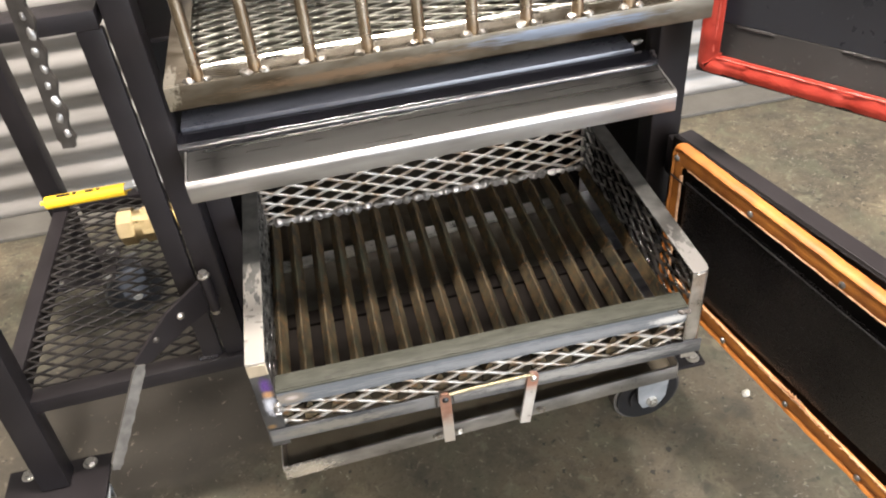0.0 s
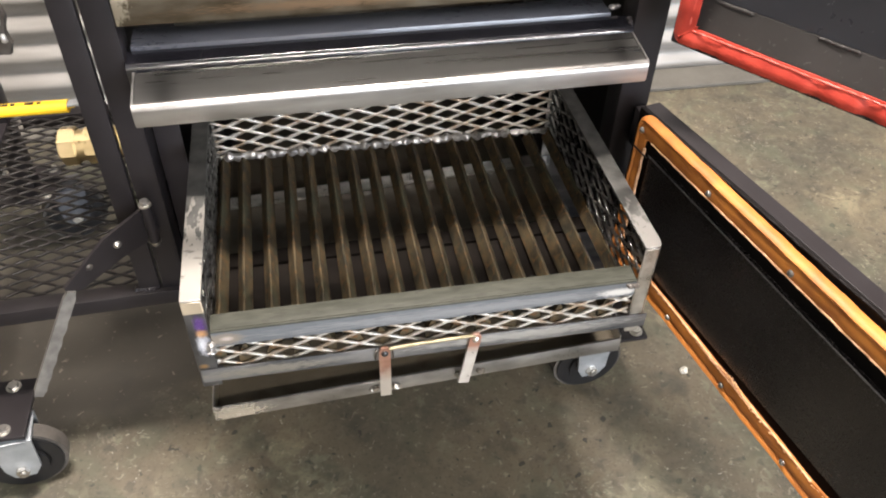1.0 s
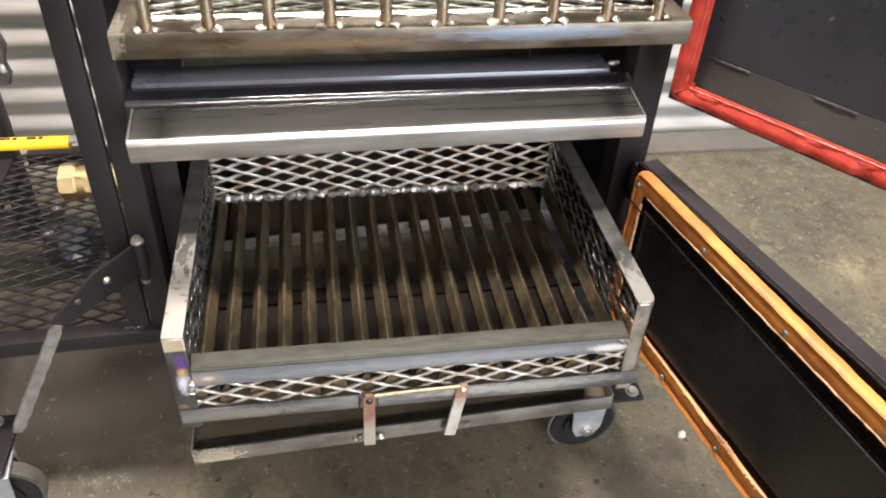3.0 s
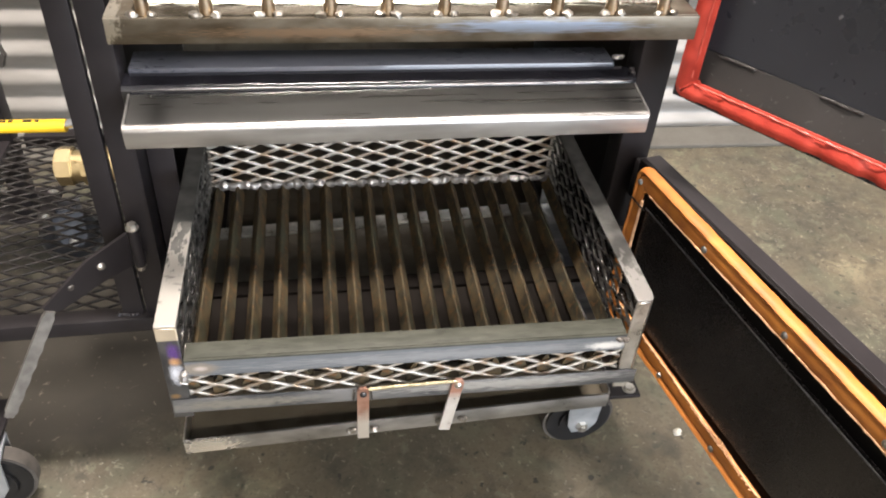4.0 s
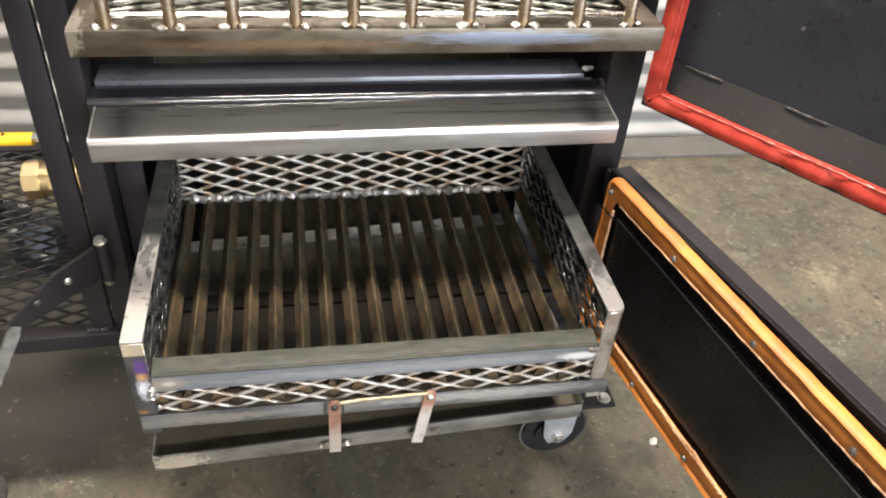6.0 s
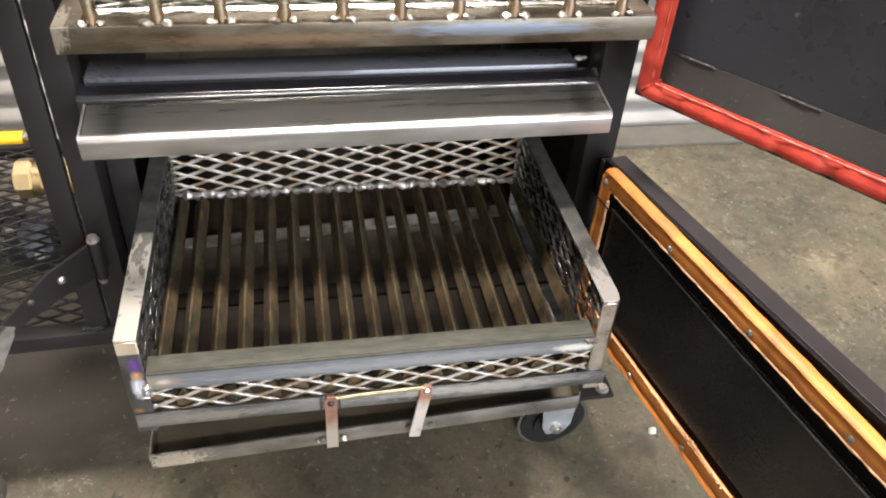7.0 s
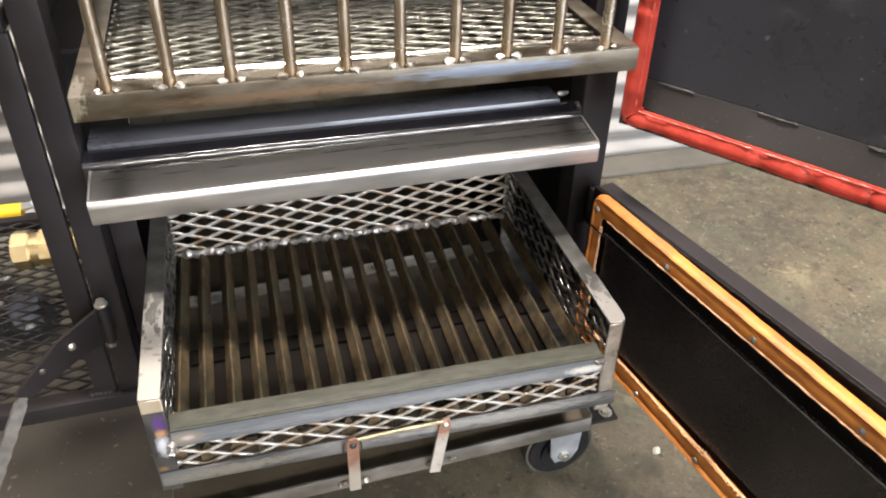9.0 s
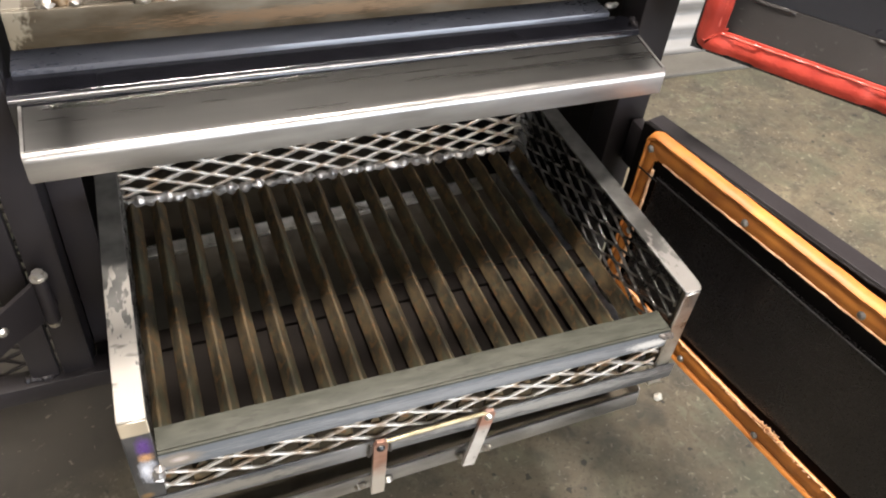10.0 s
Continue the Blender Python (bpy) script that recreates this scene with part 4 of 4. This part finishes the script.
for r, q in zip(ring, ring[1:] + ring[:1]):
    slope.faces.new((r[0], r[1], q[1], q[0]))
slope.faces.new([r[0] for r in ring])
slope.faces.new([r[1] for r in ring])
part("sloped_lip", slope, DUSTY_LIT, up_door, "sloping lower lip painted lighter as lit from above")
part("inner_panel", box(bmesh.new(), 0.012, UL - 0.012, -0.0395, -0.015, 0.7746, UT - 0.012, 0.001, UM), BLACK_DOOR, up_door, "flat black inner panel")
roll = [(a, 0.68 * b) for a, b in [(0.001, 0.0005), (-0.001, 0.008), (0.002, 0.015), (0.009, 0.0185), (0.017, 0.0175), (0.0225, 0.0135), (0.0255, 0.0125), (0.0305, 0.0105), (0.0305, 0.0075), (0.025, 0.0085), (0.022, 0.006), (0.014, 0.0005)]]
red = part("silicone_gasket", loop_strip(UM, 0.0005, UL - 0.0005, 0.7175, UT - 0.004, roll, 0.012, 0.0018, 0.006, 3.0, pinch=0.003, wide=(0.8, 0.9, 0.9, 0.84)), RED, up_door, "glossy red rolled gasket with a folded seam and creases", True)
for x in (0.034, 0.159, 0.281, 0.41):
    part("stitch_weld", stitch(UM, (x, -0.0125, 0.7735), (x + 0.048, -0.0125, 0.7735), 0.0019), DUSTY_LIT, up_door)
part("folded_seam", weld_run(UM @ Vector((0.024, 0.0086, 0.7392)), UM @ Vector((UL - 0.025, 0.0086, 0.7392)), 0.0011, 1.7, 0.5, 0.013), SEAM, red, "paler folded seam along the gasket", True)
part("folded_seam", weld_run(UM @ Vector((0.0198, 0.0088, 0.745)), UM @ Vector((0.0215, 0.0088, UT - 0.03)), 0.0011, 2.9, 0.5, 0.013), SEAM, red, "", True)
tube("door_hinge", 0.330, 0.352, 0.20, 0.2545, 0.905, 1.02, 0.003)
tube("door_hinge", 0.330, 0.352, 0.20, 0.2545, 1.15, 1.25, 0.003)

# ---- the charcoal basket, pulled out ----
basket = thing("charcoal_basket", 0, 0.2, 0.398, "pulled-out steel charcoal basket with expanded metal sides and bar grate", "charcoal basket")
for s in (-1, 1):
    x0, x1 = sorted((s * 0.2805, s * 0.2575))
    xo0, xo1 = sorted((s * 0.2805, s * 0.2775))
    tint = LEG_TINT if s < 0 else GROUND
    c = 1.0 if s > 0 else 0.12
    top = [(s * 0.2575, 0.0), (s * (0.2805 - 0.006 * c), 0.0), (s * (0.2805 - 0.002 * c), 0.004 * c), (s * 0.2805, 0.013 * c), (s * 0.2805, 0.397), (s * 0.2575, 0.397)]
    bm = slab(top, 0.5465, 0.5495)
    box(bm, xo0, xo1, 0.013, 0.397, 0.527, 0.5463, 0.001)
    part("side_rail", bm, RAIL, basket, "ground angle iron top rail", True)
    bm = slab([(s * 0.2575, -0.0005), (s * (0.2805 - 0.006 * c), -0.0005), (s * (0.2805 - 0.002 * c), 0.0035 * c), (s * 0.2805, 0.0125 * c), (s * 0.2805, 0.024), (s * 0.2775, 0.024), (s * 0.2765, 0.0055), (s * 0.2735, 0.0025), (s * 0.2575, 0.0025)], 0.4, 0.5462)
    part("corner_leg", bm, tint, basket, "heat-tinted steel corner leg" if s < 0 else "ground steel corner leg", True)
    bm = B(x0, x1, 0.3945, 0.3975, 0.4, 0.5462, 0.001)
    part("corner_leg", bm, GROUND, basket, "", True)
    part("bottom_rail", B(x0, x1, 0.026, 0.394, 0.3985, 0.4015, 0.001), MILL, basket)
    m = Matrix((Vector((0, 1, 0)), Vector((0, 0, 1)), Vector((1, 0, 0)))).transposed().to_4x4()
    m.translation = (s * 0.2625, 0.012, 0.425)
    part("side_mesh", expanded(m, 0.38, 0.121, tilt=0, twist=56 * s, strand=0.0036), MESH_DARK, basket, "dark expanded metal side panel", "round")
m = Matrix((Vector((1, 0, 0)), Vector((0, 0, 1)), Vector((0, -1, 0)))).transposed().to_4x4()
m.translation = (-0.262, 0.3915, 0.456)
part("back_mesh", expanded(m, 0.524, 0.092, tilt=26, strand=0.0062, thick=0.0034, u0=0.022, v0=0.0), MESH, basket, "bright expanded metal back panel", "round")
m.translation = (-0.257, 0.0055, 0.412)
part("front_mesh", expanded(m, 0.514, 0.066, swd=0.0205, tilt=28, strand=0.0056, thick=0.0034, u0=0.03, v0=0.0), MESH, basket, "bright expanded metal front panel", "round")
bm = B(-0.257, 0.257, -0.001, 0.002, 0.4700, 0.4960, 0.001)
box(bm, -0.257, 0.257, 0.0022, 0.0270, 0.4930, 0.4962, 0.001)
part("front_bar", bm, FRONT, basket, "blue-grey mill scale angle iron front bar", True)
bm = B(-0.278, 0.282, -0.0028, -0.0007, 0.4105, 0.4335, 0.001)
part("front_lower_bar", bm, MILL, basket, "blue-grey mill scale flat bar", True)
# grate of flat bars
data = bpy.data.meshes.new("grate_bar")
bm = bmesh.new()
roof = [(-0.0092, 0.4424), (-0.0074, 0.4414), (0.0, 0.4548), (0.0074, 0.4414), (0.0092, 0.4424), (0.0014, 0.4590), (0.0, 0.4597), (-0.0014, 0.4590)]
ends = [[bm.verts.new((x, y, z)) for x, z in roof] for y in (0.008, 0.1, 0.2, 0.3, 0.389)]
for a, b in zip(ends, ends[1:]):
    for j in range(8):
        bm.faces.new((a[j], a[(j + 1) % 8], b[(j + 1) % 8], b[j]))
for a in (ends[0], ends[-1]):
    bm.faces.new((a[0], a[1], a[2], a[6], a[7]))
    bm.faces.new((a[2], a[3], a[4], a[5], a[6]))
    bm.faces.new((a[1], a[2], a[3]))
box(bm, -0.0096, 0.0096, 0.0082, 0.0125, 0.4265, 0.4412, 0.0006)
bmesh.ops.recalc_face_normals(bm, faces=bm.faces)
bm.to_mesh(data)
bm.free()
data.materials.append(BAR)
rng = random.Random(2)
for i in range(17):
    ob = place("grate_bar", data, basket)
    ob.matrix_basis = pose(-0.2545 + 0.0322 * i + rng.uniform(-0.0008, 0.0008), 0, rng.uniform(-0.0006, 0.0006), 0, 0, rng.uniform(-0.2, 0.2))
part("grate_crossbar", B(-0.263, 0.263, 0.165, 0.192, 0.431, 0.4385, 0.001), NEAR_BLACK, basket, "near-black crossbar under the grate")
# bright beads added where glints stand along the bottom rail
for y0, y1 in ((0.236, 0.264), (0.193, 0.2), (0.182, 0.187), (0.098, 0.16)):
    part("tack_weld", weld_run((0.2545, y0, 0.4045), (0.2535, y1, 0.4045), 0.0032, y0 * 70, 0.4, 0.005, flat=0.6), WELD, basket, "bright bead drawn for a glint on the bottom rail", True)
# added plate: blocks lamp light from the tray, darkens gaps between front bars
part("ash_plate", B(-0.262, 0.232, 0.030, 0.1645, 0.4320, 0.4345, 0.0005), PLATE, basket, "brown-black plate added under the front grate as shade")
# weld beads: a run along the foot of the back panel, tacks at the front corners
part("weld_bead", weld_run((-0.258, 0.3868, 0.4585), (0.258, 0.3868, 0.4585), 0.0045, 2.3, 0.55, 0.0161, flat=1.2), WELD, basket, "silvery lumpy weld run", True)
part("weld_bead", weld_run((-0.2565, -0.003, 0.482), (-0.2605, -0.0035, 0.462), 0.0042, 6.0, 0.6, 0.007), WELD, basket, "silvery tack weld", True)
part("weld_bead", weld_run((0.243, -0.0015, 0.4905), (0.261, -0.0015, 0.4885), 0.0045, 7.0, 0.3, 0.0045, flat=0.7), HANDLE_DARK, basket, "dark weld bead", True)

# ---- the ash tray under the basket, hanging askew ----
tray = thing("ash_tray", 0, 0.2, 0.33, "shallow steel ash tray pulled out and hanging lower at one end", "ash tray")
TM = pose(0, 0.0, 0.336, 0, -3.5, 0.0)
part("tray_floor", box(bmesh.new(), -0.277, 0.264, 0.012, 0.43, 0.0, 0.0025, 0, TM), TRAYM, tray, "oily brown steel tray floor")
part("front_lip", box(bmesh.new(), -0.279, 0.2625, 0.008, 0.0115, -0.001, 0.0235, 0.001, TM), LIP, tray, "scuffed bright steel lip", True)
part("side_lip", box(bmesh.new(), -0.279, -0.2765, 0.012, 0.4335, 0.0026, 0.025, 0.0008, TM), GROUND, tray, "bright ground side lip")
part("side_lip", box(bmesh.new(), 0.2630, 0.2655, 0.012, 0.4335, 0.0026, 0.025, 0.0008, TM), EDGE, tray)
part("rear_lip", box(bmesh.new(), -0.276, 0.2625, 0.4305, 0.4335, 0.0026, 0.024, 0.0008, TM), GROUND, tray, "bright steel rear lip", True)
# highlight of the rear lip's bend, built as a bright strip
part("lip_bend", beam(bmesh.new(), TM @ Vector((-0.274, 0.4292, 0.0042)), TM @ Vector((0.262, 0.4292, 0.0042)), 0.0035, 0.0025, (0, -0.5, 0.87), 0.0008), GROUND, tray, "bright strip drawn as the highlight along the rear lip's foot", True)
for s, top, low in ((-1, 0.4365, 0.3435), (1, 0.441, 0.347)):
    x = -0.0595 if s < 0 else 0.054
    bm = bmesh.new()
    pts = [(x - 0.007, low), (x + 0.007, low), (x + 0.007, top - 0.005), (x + 0.004, top), (x - 0.004, top), (x - 0.007, top - 0.005)]
    f = bm.faces.new([bm.verts.new((px, -0.0075, pz)) for px, pz in pts])
    out = bmesh.ops.extrude_face_region(bm, geom=[f])
    bmesh.ops.translate(bm, vec=(0, 0.004, 0), verts=[g for g in out["geom"] if isinstance(g, bmesh.types.BMVert)])
    if s > 0:
        bmesh.ops.rotate(bm, cent=(x, 0, 0.43), matrix=Matrix.Rotation(radians(8), 3, "Y"), verts=bm.verts)
    part("handle_tab", bm, COPPER if s < 0 else TAB_BRIGHT, tray, "copper-tinted flat steel handle tab" if s < 0 else "bright ground flat steel handle tab")
    zz = (TM @ Vector((x, 0, 0.012))).z
    for d in (-1, 1):
        part("tab_weld", weld_run((x + d * 0.008, 0.0055, zz + 0.001), (x + d * 0.021, 0.0062, zz - 0.003), 0.0038, x * 90 + d, 0.3, 0.004), BEAD, tray, "dull silvery weld beside the tab" if d < 0 else "", True)
part("handle_bar", rod(rod(bmesh.new(), (-0.0535, -0.006, 0.4335), (-0.02, -0.0065, 0.4365), 0.0024, 12), (-0.0205, -0.0065, 0.4365), (0.054, -0.006, 0.438), 0.0024, 12), HANDLE_BAR, tray, "thin olive-tinted steel grip bar", True)
part("tab_rivet", stud(pose(-0.0595, -0.0076, 0.427, 90, 0, 0), 0.0045, 0.003), RUBBER, tray, "dark rivet")
part("tab_rivet", stud(pose(0.0545, -0.0076, 0.432, 90, 0, 0), 0.0048, 0.003), GROUND, tray, "bright rivet")
for dx in (-0.0115, 0.011):
    part("bracket_ear", beam(bmesh.new(), (-0.0595 + dx, -0.0055, 0.414), (-0.0595 + dx * 0.85, -0.0065, 0.434), 0.0022, 0.003, (0, 1, 0)), HANDLE_DARK, tray, "dark bent bracket ear")

# ---- the fire rack in the upper opening ----
rack = thing("fire_rack", 0, 0.3, 0.818, "straw-tinted steel rack with upright rods and an expanded metal floor", "rack")
part("front_bar", B(-0.288, 0.285, 0.092, 0.0955, 0.8275, 0.853, 0.0015), STRAW, rack, "heat-tinted angle iron front bar", True)
part("front_flange", B(-0.2645, 0.261, 0.0957, 0.1215, 0.8495, 0.8527, 0.001), POLISH, rack, "glossy brown heat-tinted top flange", True)
part("strip_edge", beam(bmesh.new(), (-0.2645, 0.1290, 0.8530), (0.261, 0.1290, 0.8530), 0.0036, 0.0016, (0, -0.53, 0.85), 0.0003), STRIP, rack, "bright turned-up strip edge")
for s in (-1, 1):
    x0, x1 = (-0.288, -0.265) if s < 0 else (0.2615, 0.285)
    xo0, xo1 = (-0.288, -0.285) if s < 0 else (0.282, 0.285)
    bm = B(x0, x1, 0.0957, 0.60, 0.8505, 0.8535, 0.001)
    box(bm, xo0, xo1, 0.0957, 0.60, 0.8285, 0.8503, 0.001)
    part("side_bar", bm, STRAW, rack, "straw-tinted angle iron side bar", True)
part("rear_bar", B(-0.285, 0.2825, 0.6005, 0.604, 0.8185, 0.8535, 0.001), STRAW, rack)
m = Matrix.Translation((-0.2645, 0.133, 0.8475))
part("floor_mesh", expanded(m, 0.525, 0.465, tilt=22, strand=0.0036), MESH_RACK, rack, "glossy expanded metal rack floor", "round")
rodm = bpy.data.meshes.new("rod")
bm = rod(bmesh.new(), (0, 0, 0.8525), (0, 0, 1.06), 0.0062, 18)
bm.to_mesh(rodm)
bm.free()
rodm.materials.append(ROD)
rodm.polygons.foreach_set("use_smooth", [True] * len(rodm.polygons))
rodm.set_sharp_from_angle(angle=radians(38))
rng = random.Random(4)
for i in range(10):
    x = -0.2535 + 0.0558 * i + rng.uniform(-0.0015, 0.0015)
    ob = place("rod", rodm, rack)
    ob.matrix_basis = pose(x, 0.1025, 0)
    for d in (-1, 1):
        c = (x + d * 0.0085, 0.0965 - rng.uniform(0, 0.002), 0.8545)
        part("weld_bead", blob(bmesh.new(), c, 0.0038 + rng.uniform(0, 0.0014), (1.2, 0.9, 0.8), 0.6), BEAD, rack, "silvery weld bead at a rod foot" if d < 0 and i == 0 else "", True)

rack.matrix_basis = YAW @ rack.matrix_basis

# ---- loose chip on the floor ----
bm = bmesh.new()
blob(bm, (0.53, 0.207, 0.005), 0.0085, (1, 0.8, 0.9), 0.5)
tagged(part("stone_chip", bm, CHIP, None), "small pale stone chip on the concrete floor", "stone")
